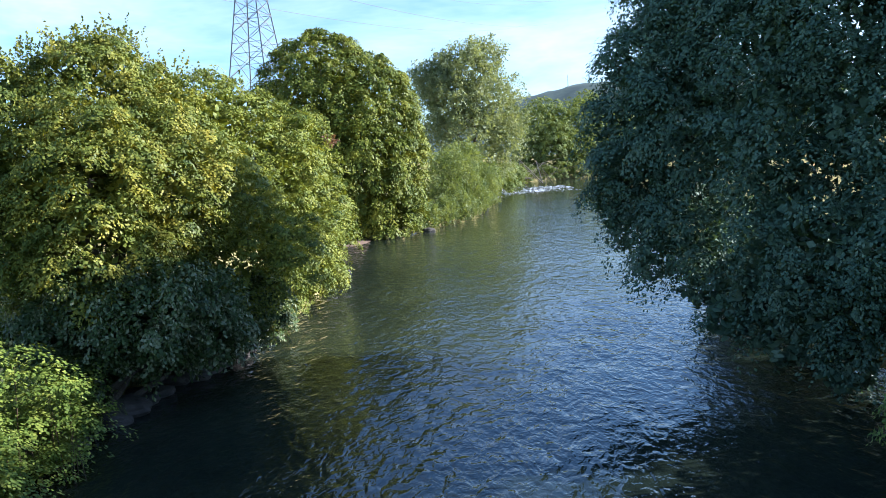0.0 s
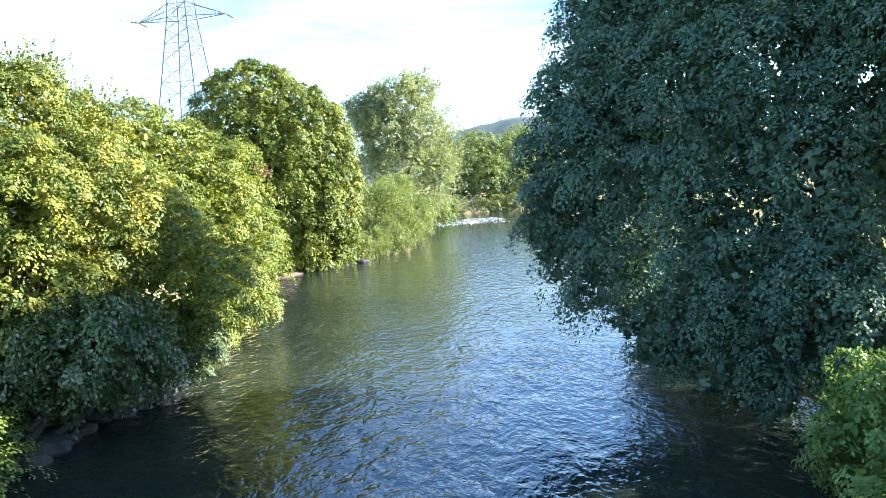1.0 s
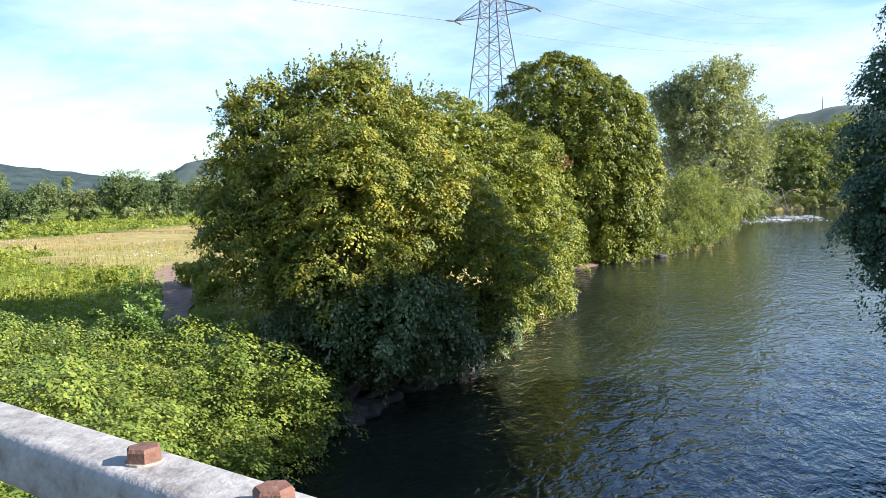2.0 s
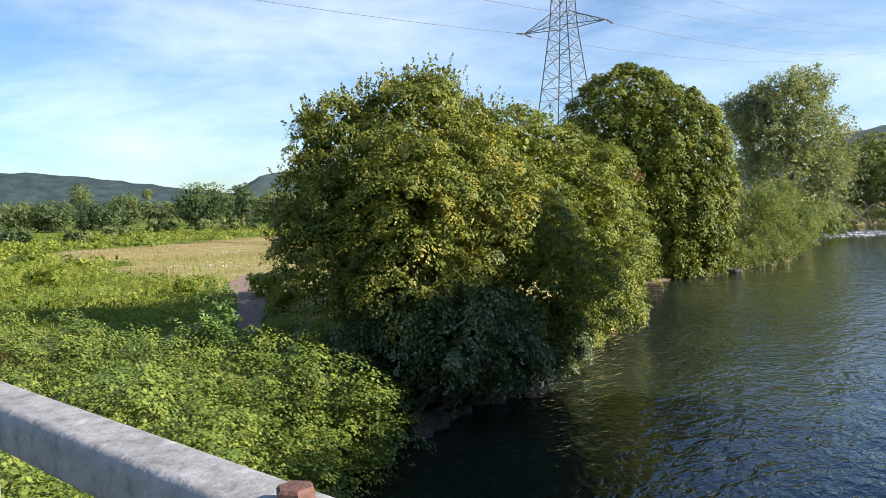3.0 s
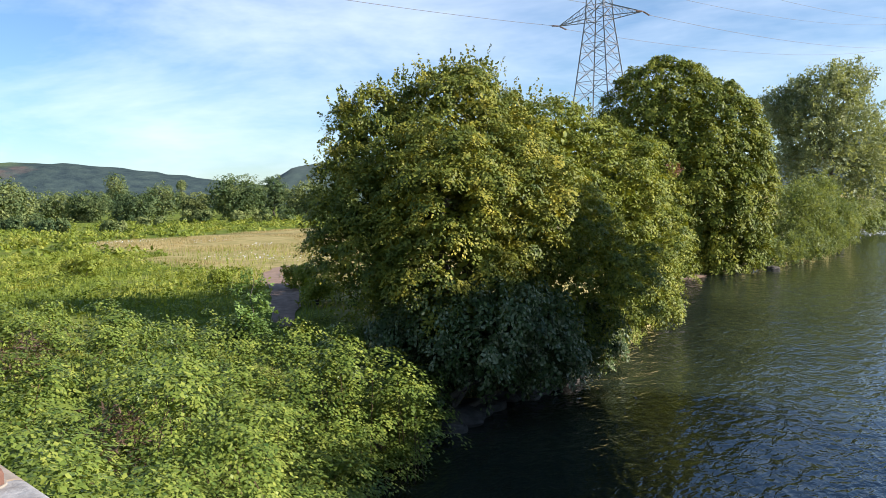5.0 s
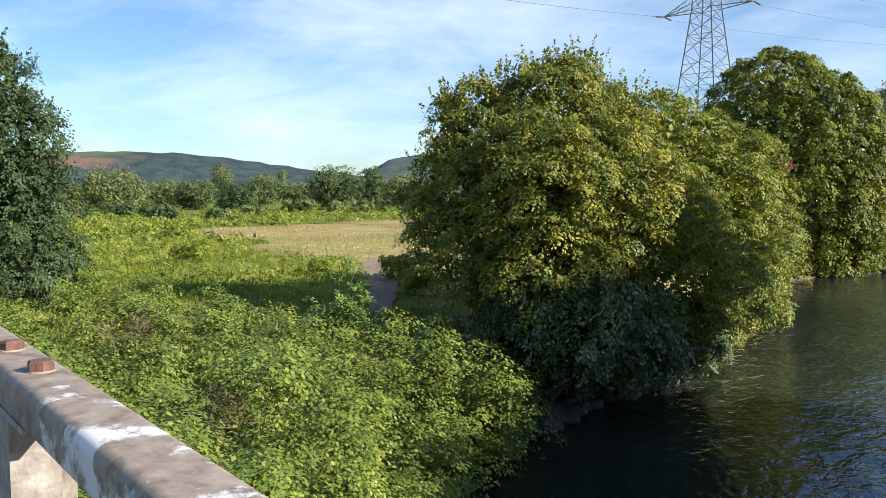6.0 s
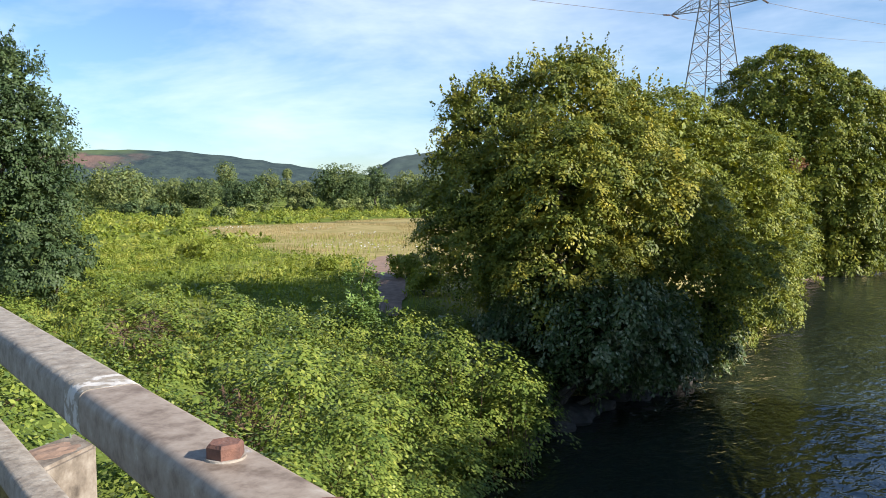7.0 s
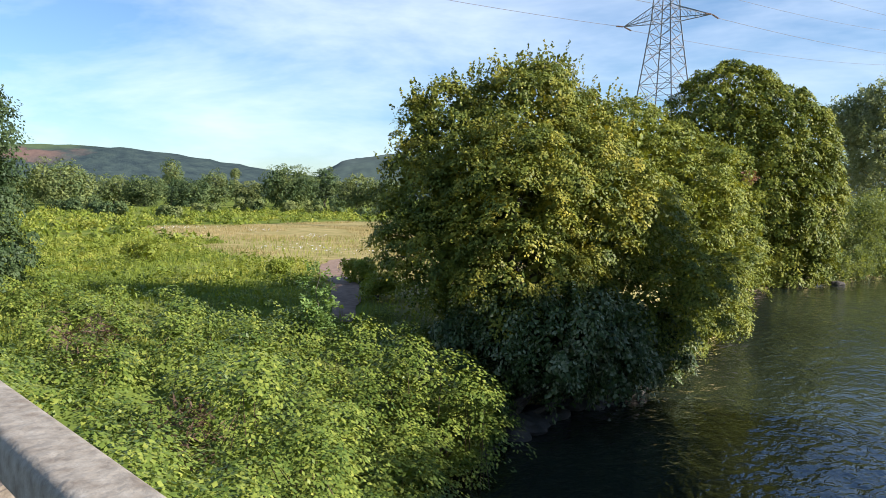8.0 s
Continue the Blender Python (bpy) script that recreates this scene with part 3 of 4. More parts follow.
# ---- bank trees, far side to near ----
POPLAR = [(9.0, 208.4, 31.4, 7.7), (4.4, 207.7, 24.7, 9.1), (13.2, 207.5, 22.8, 9.3), (1.1, 208.0, 27.0, 5.8), (8.0, 206.6, 14.8, 11.8), (17.0, 206.6, 14.3, 5.9),
          (13.1, 208.8, 35.0, 4.9), (-2.2, 208.4, 30.7, 3.9), (2.4, 208.2, 34.2, 3.6)]
tree("poplar_tree", POPLAR, (6, 208, 4.5), 0.5, LEAF_POPLAR, 3200, 18, 1.5, 0.55, "tall airy grey-green poplar on the river bank", ragged=0.3, rise=0.6, flat=0.8, stems=3, airy=True)
CHESTNUT = [(-16.4, 124, 20.9, 9.5), (-13.0, 124, 17.2, 10.8), (-11.9, 123.5, 11.6, 10.5), (-17.5, 124, 12.5, 9.0), (-10.0, 122.6, 6.2, 7.6), (-9.4, 122.0, 3.4, 5.4), (-12.5, 123, 3.6, 4.2),
            (-5.6, 124.6, 3.4, 3.4)]
tree("horse_chestnut", CHESTNUT, (-15, 124, 3), 0.6, LEAF_DOME, 3600, 36, 0.75, 0.4,
     "dense dome-shaped dark green broadleaf tree beside the river", ragged=0.03, rise=0.55, droop=0.5, bough=1.35, spacing=1.05)
tree("osier_willow", [(2.4, 150.6, 7.4, 4.6), (0.6, 146.1, 3.6, 4.0), (4.8, 150.1, 4.2, 3.7), (4.2, 160, 9.5, 4.0), (7.5, 170, 6.0, 4.0)], (0.5, 149, 1.5), 0.15, LEAF_WILLOW, 1900, 20, 1.1, 0.36,
     "pale grey-green willow shrub leaning over the water", "shrub", 0.3, 0.8, 0.8, 4, airy=True)
tree("osier_willow", [(-2.2, 129.5, 1.6, 2.2), (0.2, 135.5, 2.2, 2.6), (3.4, 143, 2.4, 2.8), (6.2, 157, 2.8, 3.2), (9, 169, 3, 3.2)], (3, 150, 1), 0.1, LEAF_WILLOW, 1100, 18, 0.9, 0.34,
     "fringe of pale willow shoots along the far bank", "shrub", 0.3, 0.6, 0.7, 4, airy=True)
tree("osier_willow", [(9.2, 185.5, 5.5, 4.5), (15.2, 215.7, 4.8, 4.1), (20.7, 235.9, 4.7, 4.0), (22, 275, 3.4, 3.6), (27, 310, 3.2, 3.8), (30, 322, 2, 3.8), (35, 325.5, 2, 4), (42, 328, 2, 4.2), (49, 330, 2.2, 4.2), (56, 332, 2.2, 4.2), (63, 334, 2.2, 4.2)], (8, 190, 1.5), 0.15, LEAF_BEND, 1500, 26, 1.0, 0.5,
     "low bright green scrub on the far bank", "shrub", 0.3, stems=3, bough=1.2)
tree("riverside_tree", [(43.2, 344, 21.2, 11.0), (47.7, 338, 12.8, 10.0), (39.7, 340, 11.0, 8.0), (33, 336, 5, 5.5), (40, 338, 4, 5)], (43, 344, 4), 0.5, LEAF_BEND, 900, 24, 1.3, 0.75,
     "sunlit broadleaf tree at the river bend", ragged=0.2, bough=2.2)
tree("riverside_tree", [(56.7, 349, 20.5, 11.6), (60.0, 344, 12.1, 10.2), (66.1, 360, 27.4, 8.4), (71.5, 358, 16.4, 14.4), (52, 341, 5, 6.4), (62, 343, 4.5, 6)], (60, 350, 4), 0.5, LEAF_BEND, 1100, 24, 1.3, 0.75,
     "tall broadleaf tree closing the river bend", ragged=0.2, bough=2.2)
HORNBEAM = [(-17.1, 41.4, 14.5, 3.2), (-19.9, 39.7, 13.4, 2.9), (-14.9, 43.8, 14.0, 2.8), (-20.6, 37.9, 11.0, 2.4), (-15.7, 37.9, 11.0, 3.5), (-20.0, 37.3, 8.6, 2.6), (-15.8, 38.0, 7.6, 3.2),
            (-13.6, 40.8, 11.0, 3.3), (-17.8, 42.3, 16.6, 1.3), (-16.0, 43.4, 16.8, 1.2), (-19.4, 40.2, 15.5, 1.3), (-21.5, 39.0, 14.6, 1.1), (-18.0, 38.4, 12.0, 3.0), (-18, 41, 8, 4)]
tree("hornbeam", HORNBEAM, (-18, 40, 1.8), 0.35, LEAF_YELLOW, 3700, 36, 0.45, 0.175, "broad yellow-green tree with tufted top on the river bank", ragged=0.25, rise=0.75, stems=3, tufts=420, droop=0.2, bough=0.85)
ALDER = [(-14.0, 51.2, 12.9, 3.6), (-11.3, 52.5, 10.8, 3.6), (-13.4, 46.5, 9.1, 4.1), (-10.2, 55.2, 8.2, 3.4), (-10.1, 64.0, 5.4, 2.8), (-11.4, 47.5, 6.0, 3.6), (-15.0, 47.3, 15.3, 1.5),
         (-13.1, 51.9, 14.9, 1.7), (-10.4, 55.6, 12.9, 1.9), (-9.0, 59, 8.7, 2.3), (-9.5, 66.5, 6.2, 2.1), (-9.6, 56.9, 11.0, 2.4), (-8.9, 57.5, 13.2, 1.0), (-8.0, 58.5, 11.3, 1.1), (-7.5, 60, 9.4, 1.1),
         (-7.7, 62.5, 7.6, 1.1), (-7.8, 65, 5.4, 1.1), (-11.8, 53.2, 14.6, 1.2), (-13.7, 48.2, 13.6, 2.3), (-12.4, 51, 14.4, 1.5), (-9.6, 52.0, 8.0, 1.2), (-9.4, 54.5, 5.6, 1.3)]
tree("alder", ALDER, (-14.5, 50, 0.8), 0.35, LEAF_GREEN, 3700, 34, 0.5, 0.185, "spreading green tree with layered boughs over the water", ragged=0.42, rise=0.9, stems=2, tufts=110, droop=0.12, bough=1.05, spacing=1.45)
pos, nrm = spray_points([(-7.8, 61.6, 12.8, 0.4)], 20, 20, 0.34, 0.2, 0.3, 0.2)
part("dead_spray", leaf_mesh("dead_spray", pos, nrm, 0.2, 0.12), LEAF_RUSSET, bpy.data.objects["alder"], "withered russet leaves")
SALLOW = [(-13.2, 37.6, 5.0, 2.4), (-12.4, 40.9, 4.2, 2.4), (-15.4, 36.6, 5.4, 2.0), (-11.3, 47.3, 3.2, 2.2), (-13.9, 37.4, 3.4, 1.3), (-13.4, 41.0, 2.8, 1.4), (-12.3, 44.8, 2.6, 1.5),
          (-11.6, 50.0, 2.0, 1.7), (-11.6, 53.0, 1.9, 1.5)]
tree("goat_willow", SALLOW, (-16, 38, 0.8), 0.15, LEAF_PALE, 1100, 28, 0.45, 0.24, "grey-green sallow with pale flashing leaves at the waterline", "shrub", 0.3, stems=4, droop=0.8, floor_z=0.5, bough=0.7)
tree("waterside_shrub", [(-10.9, 62.0, 3.2, 2.1), (-10.2, 67.5, 2.8, 2.1), (-11.6, 57.6, 1.9, 1.5), (-10.6, 72, 2.2, 1.6)], (-12.6, 64, 0.6), 0.12, LEAF_GREEN, 900, 28, 0.45, 0.2,
     "bright green shrubs overhanging the bank", "shrub", 0.3, stems=4, droop=0.6, bough=0.7)
SYCAMORE = [(16.4, 53.7, 20.3, 3.9), (13.8, 53.6, 16.4, 3.3), (12.6, 53.4, 12.0, 3.4), (12.8, 53.1, 8.4, 2.6), (14.6, 50.2, 11.5, 4.7), (14.1, 47.8, 6.5, 3.0), (17.7, 50.2, 15.5, 5.2),
            (17.0, 54.0, 23.0, 3.6), (20.8, 53.8, 22.6, 4.2), (11.6, 51.8, 6.1, 1.8), (12.5, 48.6, 4.3, 1.7), (11.0, 53.0, 7.9, 1.8)]
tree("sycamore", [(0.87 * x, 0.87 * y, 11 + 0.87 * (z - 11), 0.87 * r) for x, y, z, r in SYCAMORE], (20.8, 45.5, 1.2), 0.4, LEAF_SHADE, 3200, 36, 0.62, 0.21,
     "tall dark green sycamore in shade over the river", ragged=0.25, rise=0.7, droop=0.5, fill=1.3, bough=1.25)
# Lobes from x = 23 on are added behind, for shade and dark reflections.
MAPLE = [(17.6, 37.2, 15.7, 4.1), (15.5, 37.0, 11.1, 3.6), (18.8, 33.7, 10.9, 3.9), (15.9, 35.1, 6.6, 3.5), (18.0, 32.4, 6.3, 3.4), (14.4, 36.6, 4.2, 2.1), (16.2, 32.8, 3.5, 2.1),
         (21.2, 33.8, 15.3, 3.6), (17.6, 38.6, 20.4, 3.8), (21.2, 36.3, 18.0, 3.8), (24.5, 38, 8, 4.5), (25.5, 33, 13, 4.5), (23, 31.5, 16.5, 4.2), (25, 35, 17.5, 4), (24, 40, 22, 4), (24, 44.5, 21.5, 4),
         (12.9, 37.4, 3.0, 1.4), (14.6, 35.3, 2.3, 1.6), (16.2, 33.2, 1.7, 1.6), (12.9, 40.5, 4.0, 1.7)]
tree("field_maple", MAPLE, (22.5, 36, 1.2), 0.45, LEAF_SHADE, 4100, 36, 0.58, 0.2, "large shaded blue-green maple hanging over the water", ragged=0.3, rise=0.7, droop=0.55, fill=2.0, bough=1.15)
tree("bank_shrub", [(15.4, 25.4, 1.9, 1.5), (16.8, 26.7, 2.9, 1.6), (15.2, 24.0, 0.9, 1.3), (18, 27.5, 2.3, 2.0)], (20.2, 27, 0.6), 0.1, LEAF_BRIGHT, 420, 28, 0.4, 0.19,
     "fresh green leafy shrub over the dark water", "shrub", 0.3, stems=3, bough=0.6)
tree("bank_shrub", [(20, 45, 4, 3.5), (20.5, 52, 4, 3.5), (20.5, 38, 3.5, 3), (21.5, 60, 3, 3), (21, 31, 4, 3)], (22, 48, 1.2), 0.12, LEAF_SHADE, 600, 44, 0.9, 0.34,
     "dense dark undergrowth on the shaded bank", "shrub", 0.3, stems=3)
# Out-of-view tree added to shade the near bank and darken the water.
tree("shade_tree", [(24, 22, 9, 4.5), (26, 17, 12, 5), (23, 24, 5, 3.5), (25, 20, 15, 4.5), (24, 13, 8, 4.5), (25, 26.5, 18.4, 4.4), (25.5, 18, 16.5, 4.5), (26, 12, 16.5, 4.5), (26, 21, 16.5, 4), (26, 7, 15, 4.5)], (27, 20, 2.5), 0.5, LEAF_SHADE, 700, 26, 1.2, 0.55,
     "unseen leafy tree added near the bridge to cast shade", ragged=0.2, fill=1.8)
ASH = [(-44.8, 29.0, 16.9, 2.3), (-43.7, 29.5, 14.4, 2.5), (-42.9, 29.7, 11.3, 2.3), (-44.9, 28.6, 12.2, 3.4), (-43.8, 29.1, 9.4, 2.7), (-45.5, 28.8, 18.5, 1.3), (-47.2, 27.5, 15.0, 3.4)]
tree("ash_tree", ASH, (-45.5, 28.6, 4.8), 0.3, LEAF_SPRUCE, 1700, 26, 0.45, 0.19, "dark green ash tree standing in the bramble field", ragged=0.3, rise=0.6, droop=0.5, tufts=80, bough=0.8)
tree("goat_willow", [(-40.7, 29.6, 7.4, 1.5), (-41.1, 28.2, 7.2, 1.8)], (-41, 29, 4.8), 0.08, LEAF_SPRUCE, 200, 50, 0.4, 0.18, "small dark shrub under the ash tree", "shrub", 0.3, stems=2)
tree("bank_shrub", [(-17.6, 37, 3.2, 2.0), (-16.8, 41, 3.0, 2.2), (-15.8, 45, 2.6, 2.0), (-18, 33.5, 2.6, 1.6), (-15, 50, 2.5, 2)], (-18.2, 40, 1.2), 0.08, LEAF_PALE, 500, 60, 0.6, 0.24,
     "dark understorey shrub beneath the bank trees", "shrub", 0.3, stems=3)

# young self-sown tree by the path
sap = thing("sapling", -22.9, 31.7, 4.6, "slender pale-leaved sapling beside the path", "sapling")
bm = bmesh.new()
tube(bm, wander((-22.9, 31.7, 4.4), (-22.8, 31.7, 8.0), 6, 0.015), [0.035, 0.03, 0.027, 0.022, 0.018, 0.013, 0.008], 6)
part("stem", bm, BARK, sap)
q, nn = spray_points([(-22.9 + 0.5 * math.sin(k * 2.4), 31.7 + 0.5 * math.cos(k * 2.4), 5.3 + k * 0.27, 0.34 - 0.02 * k) for k in range(11)], 190, 12, 0.36, 0.3, 0.3, 0.2)
part("leaves", leaf_mesh("leaves", q, nn, 0.16, 0.1), LEAF_BRIGHT, sap)


# ---- hedgerow trees across the field ----
HEDGE_A = [(-272.6, 226.7, 22.7, 33.7), (-304.7, 219.4, 17.8, 20.8), (-263.6, 196.6, 15.4, 12.2), (-260.0, 256.7, 17.5, 21.4), (-300.9, 314.9, 27.4, 17.1), (-230.6, 250.5, 16.5, 20.2),
           (-255.4, 294.4, 21.2, 18.1), (-260.6, 314.7, 22.5, 7.1), (-222.9, 278.1, 16.1, 14.3)]
HEDGE_B = [(-197.8, 269.9, 23.4, 24.7), (-201.9, 302.3, 23.1, 17.1), (-179.6, 291.8, 20.1, 18.5), (-163.6, 289.2, 17.6, 17.9), (-286.6, 183.3, 15.0, 24.5), (-301.1, 279.4, 18.3, 23.9),
           (-140, 300, 18, 20), (-120, 310, 17, 20), (-330, 215, 18, 22), (-240, 330, 19, 30), (-330, 260, 18, 34)]
for k, (x, y, top, wide) in enumerate(HEDGE_A + HEDGE_B):
    h, r = top - 5, wide / 2
    lob = []
    for j in range(7):
        a = j * 0.9 + k
        lob.append((x + math.cos(a) * r * 0.55, y + math.sin(a) * r * 0.4, 5 + h * (0.3 + 0.3 * (j % 3) / 2), min(r * 0.5, h * 0.4)))
    lob.append((x, y, top - min(r * 0.6, h * 0.42), min(r * 0.6, h * 0.42)))
    tree("hedgerow_tree", lob, (x, y, 5), 0.4, LEAF_FAR, 520, 16, 0.85, 0.46, "rounded dark hedgerow tree across the meadow", ragged=0.2, floor_z=5, group="hedgerow trees", bough=min(2.2, r * 0.26))
SCRUB = [(-188.6, 158.3, 8.6, 9.4), (-163.6, 149.6, 8.1, 10.0), (-199.1, 175.5, 8.9, 8.5), (-144.1, 149.2, 7.4, 5.4), (-189.5, 146.2, 7.6, 9.0), (-177.8, 199.2, 7.4, 10.6), (-178.3, 222.2, 9.0, 13.3),
         (-165.1, 229.8, 8.6, 15.2), (-149.7, 227.1, 9.1, 14.7), (-119.5, 198.1, 7.5, 9.4), (-56.7, 55.0, 6.9, 3.1), (-38.8, 50.2, 6.6, 1.1), (-31.6, 49.8, 7.0, 2.4), (-27.5, 45.2, 6.4, 2.1)]
for k, (x, y, top, wide) in enumerate(SCRUB):
    h, r = top - 5, wide / 2
    lob = [(x + math.cos(j * 2.1 + k) * r * 0.6, y + math.sin(j * 2.1 + k) * r * 0.5, 5 + h * 0.5, min(r, h) * 0.55) for j in range(4)]
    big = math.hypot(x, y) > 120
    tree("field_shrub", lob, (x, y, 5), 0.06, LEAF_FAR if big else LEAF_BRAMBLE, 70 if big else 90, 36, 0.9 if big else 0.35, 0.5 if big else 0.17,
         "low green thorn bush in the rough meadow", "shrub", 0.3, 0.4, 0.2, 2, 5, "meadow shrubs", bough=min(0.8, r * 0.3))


# ---- knotweed on the near bank ----
def canopy_lumps(x0, x1, y0, y1, step, inside, height, radius):
    out = []
    for gx in np.arange(x0, x1, step):
        for gy in np.arange(y0, y1, step):
            x, y = gx + RNG.normal(0, step * 0.3), gy + RNG.normal(0, step * 0.3)
            if inside(x, y):
                h = height(x, y) * RNG.uniform(0.82, 1.15)
                r = radius * RNG.uniform(0.75, 1.25)
                z = float(ground_z(x, y)) + h - r * 0.75
                out.append((x, y, z, r))
                if h > 2.3:
                    out.append((x + 0.5, y - 0.4, max(z - 1.5, r * 0.5), r))
    return out


def on_bank(x, y):
    d = float(np.interp(y, LEFT_Y, LEFT_X)) - x
    along = -x * 0.916 + y * 0.4
    out_from_bridge = x * 0.4 + y * 0.916
    on_path = abs((x + 25.5) - (y - 38) * -0.62) < 2.2 and y > 40
    return d > -0.5 and out_from_bridge > (3.2 if along < 13.2 else 0.9) and not on_path and (y < 31 + 0.22 * (x + 34) + (4 if x > -21 else 0)) and x > -58 and along < 60


def knot_height(x, y):
    if x * 0.4 + y * 0.916 < 9 and -x * 0.916 + y * 0.4 > 9:
        return 1.1
    return float(np.interp(np.interp(y, LEFT_Y, LEFT_X) - x, [0, 2, 6, 12, 20, 24, 28], [2.9, 3.8, 2.8, 1.7, 1.5, 2.5, 3.2]))


lumps = canopy_lumps(-60, -8, 0, 38, 2.05, on_bank, knot_height, 1.05)
for y in np.arange(4, 36, 1.3):
    edge = float(np.interp(y, LEFT_Y, LEFT_X))
    lumps += [(edge + 1.0 + float(RNG.normal(0, 0.25)), y, 0.8, 1.05), (edge + 0.4 + float(RNG.normal(0, 0.3)), y + 0.5, 2.2, 1.15)]
lumps += [(-16.4, 28.0, 5.0, 1.1), (-15.4, 28.9, 4.6, 1.1), (-14.6, 29.4, 3.9, 1.1), (-14.0, 29.8, 3.0, 1.0), (-14.2, 30.2, 2.0, 1.1), (-14.8, 30.4, 1.1, 1.1), (-15.6, 30.2, 2.8, 1.2)]
cells = {}
for q in lumps:
    cells.setdefault((int(q[0] // 7), int(q[1] // 7)), []).append(q)
for key in sorted(cells):
    group = cells[key]
    cx, cy = np.mean([g[0] for g in group]), np.mean([g[1] for g in group])
    far = math.hypot(cx, cy)
    clump = thing("knotweed_clump", cx, cy, float(ground_z(cx, cy)), "lush bright green knotweed thicket on the sloping bank", "shrub", "knotweed thicket")
    leaf = 0.15 * min(1.0, max(0.8, far / 26))
    pos, nrm, lead = clump_points(np.array(group), np.tile([0.3, -0.3, 0.6], (len(group), 1)), int(len(group) * (15 if far > 24 else 24)), 38, 0.5, 1.7, 0.06, 0.4, 0.16, 0.2, 0.9, 0.1, 0.24, 0.5)
    nrm = unit(nrm)
    lead -= nrm * (lead * nrm).sum(-1, keepdims=True) * 0.8
    ok = pos[:, 2] > 0.06
    part("leaves", leaf_mesh("leaves", pos[ok], nrm[ok], leaf, leaf * 0.7, 0.1, lead[ok]), LEAF_KNOT, clump)
    deep, turn = heart_points(group, 0.34, 0.05, 0.2, 0.45)
    part("inner_foliage", leaf_mesh("inner_foliage", deep, turn, leaf * 1.7, leaf * 1.1), LEAF_KNOT, clump)
    bm = bmesh.new()
    for g in group:
        for s in range(2):
            a = Vector((g[0] + RNG.normal(0, 0.5), g[1] + RNG.normal(0, 0.5), 0))
            a.z = float(ground_z(a.x, a.y)) - 0.1
            tube(bm, [a, a.lerp(Vector(g[:3]), 0.6), Vector(g[:3])], [0.018, 0.014, 0.008], 5)
    tagged(part("cane_growth", bm, LEAF_DEAD, clump, "reddish cane stems"), kind="stuff")

# dead stalks and dry litter caught in the thicket
for x, y, r in ((-17.2, 17.2, 0.9), (-25.5, 21.5, 0.8)):
    z = float(ground_z(x, y)) + knot_height(x, y) - 0.15
    pos, nrm = spray_points([(x, y, z - r * 0.5, r)], 60, 8, 0.6, 0.4, 0.8, 0.3)
    tagged(part("dead_stalks", leaf_mesh("dead_stalks", pos, nrm, 0.4, 0.05), LEAF_DEAD), "tangle of brown dead stalks in the knotweed", "dead plant", "dead stalks", "stuff")


# ---- meadow cover ----
def hay(x, y):
    wob = 7 * noise.noise(Vector((x * 0.08, y * 0.08, 5)))
    return min(0.583 * x + 0.812 * y - 20.7, x - 0.06 * y + 114.2) + wob > 1 and y < 172


def scatter(n, near, far, az0, az1, test):
    r = np.sqrt(RNG.uniform(near ** 2, far ** 2, n))
    a = np.radians(RNG.uniform(az0, az1, n))
    x, y = -np.sin(a) * r, np.cos(a) * r
    ok = np.array([test(p, q) for p, q in zip(x, y)])
    return x[ok], y[ok]


def path_x(y):
    return np.interp(y, [34, 37.3, 42.7, 48.2, 54.8, 61.6, 66.5], [-23.5, -25.1, -28.4, -31.8, -37.3, -41.7, -43.7])


def open_field(x, y):
    return float(np.interp(y, LEFT_Y, LEFT_X)) - x > 3.5 and not (abs(x - path_x(y)) < 1.5 and 40 < y < 68) and not hay(x, y) and not on_bank(x, y)


x, y = scatter(6400, 30, 110, 14, 66, open_field)
lump = [(a, b, float(ground_z(a, b)) - 0.1 + 0.15 * noise.noise(Vector((a * 0.2, b * 0.2, 0))), float(RNG.uniform(0.35, 0.8))) for a, b in zip(x, y)]
pos, nrm = spray_points(lump, 9000, 10, 0.65, 0.35, 0.15, 0.1, 1.0, 0.1)
tagged(part("bramble_cover", leaf_mesh("bramble_cover", pos, nrm, 0.26, 0.15), LEAF_BRAMBLE), "low bramble and nettle cover over the meadow", "undergrowth", kind="stuff")
x, y = scatter(2300, 104, 310, 18, 66, open_field)
lump = np.array([(a, b, 4.7, float(RNG.uniform(1.0, 2.6)) * (0.6 + 0.7 * abs(noise.noise(Vector((a * 0.03, b * 0.03, 1)))))) for a, b in zip(x, y)])
pos, nrm, lead = clump_points(lump, np.tile([0, 0, 1.0], (len(lump), 1)), 8500, 9, 0.75, 0.7, 4.8)
tagged(part("far_scrub", leaf_mesh("far_scrub", pos, nrm, 0.62, 0.4, 0.15, lead), LEAF_BRAMBLE), "rolling green scrub at the far side of the meadow", "undergrowth", kind="stuff")


def blades(name, x, y, height, width, material, label):
    n = len(x)
    base = np.stack([x, y, np.asarray(ground_z(x, y)) - 0.05], -1)
    lean = RNG.normal(0, 0.25, (n, 3))
    lean[:, 2] = 1
    h = (height * RNG.uniform(0.6, 1.3, n))[:, None]
    a = RNG.uniform(0, np.pi, n)
    side = np.stack([np.cos(a), np.sin(a), 0 * a], -1) * width
    v = np.stack([base - side, base + side, base + unit(lean) * h], 1)
    tagged(part(name, tri_mesh(name, v.reshape(-1, 3), np.arange(n * 3).reshape(-1, 3)), material), label, "grass", kind="stuff")


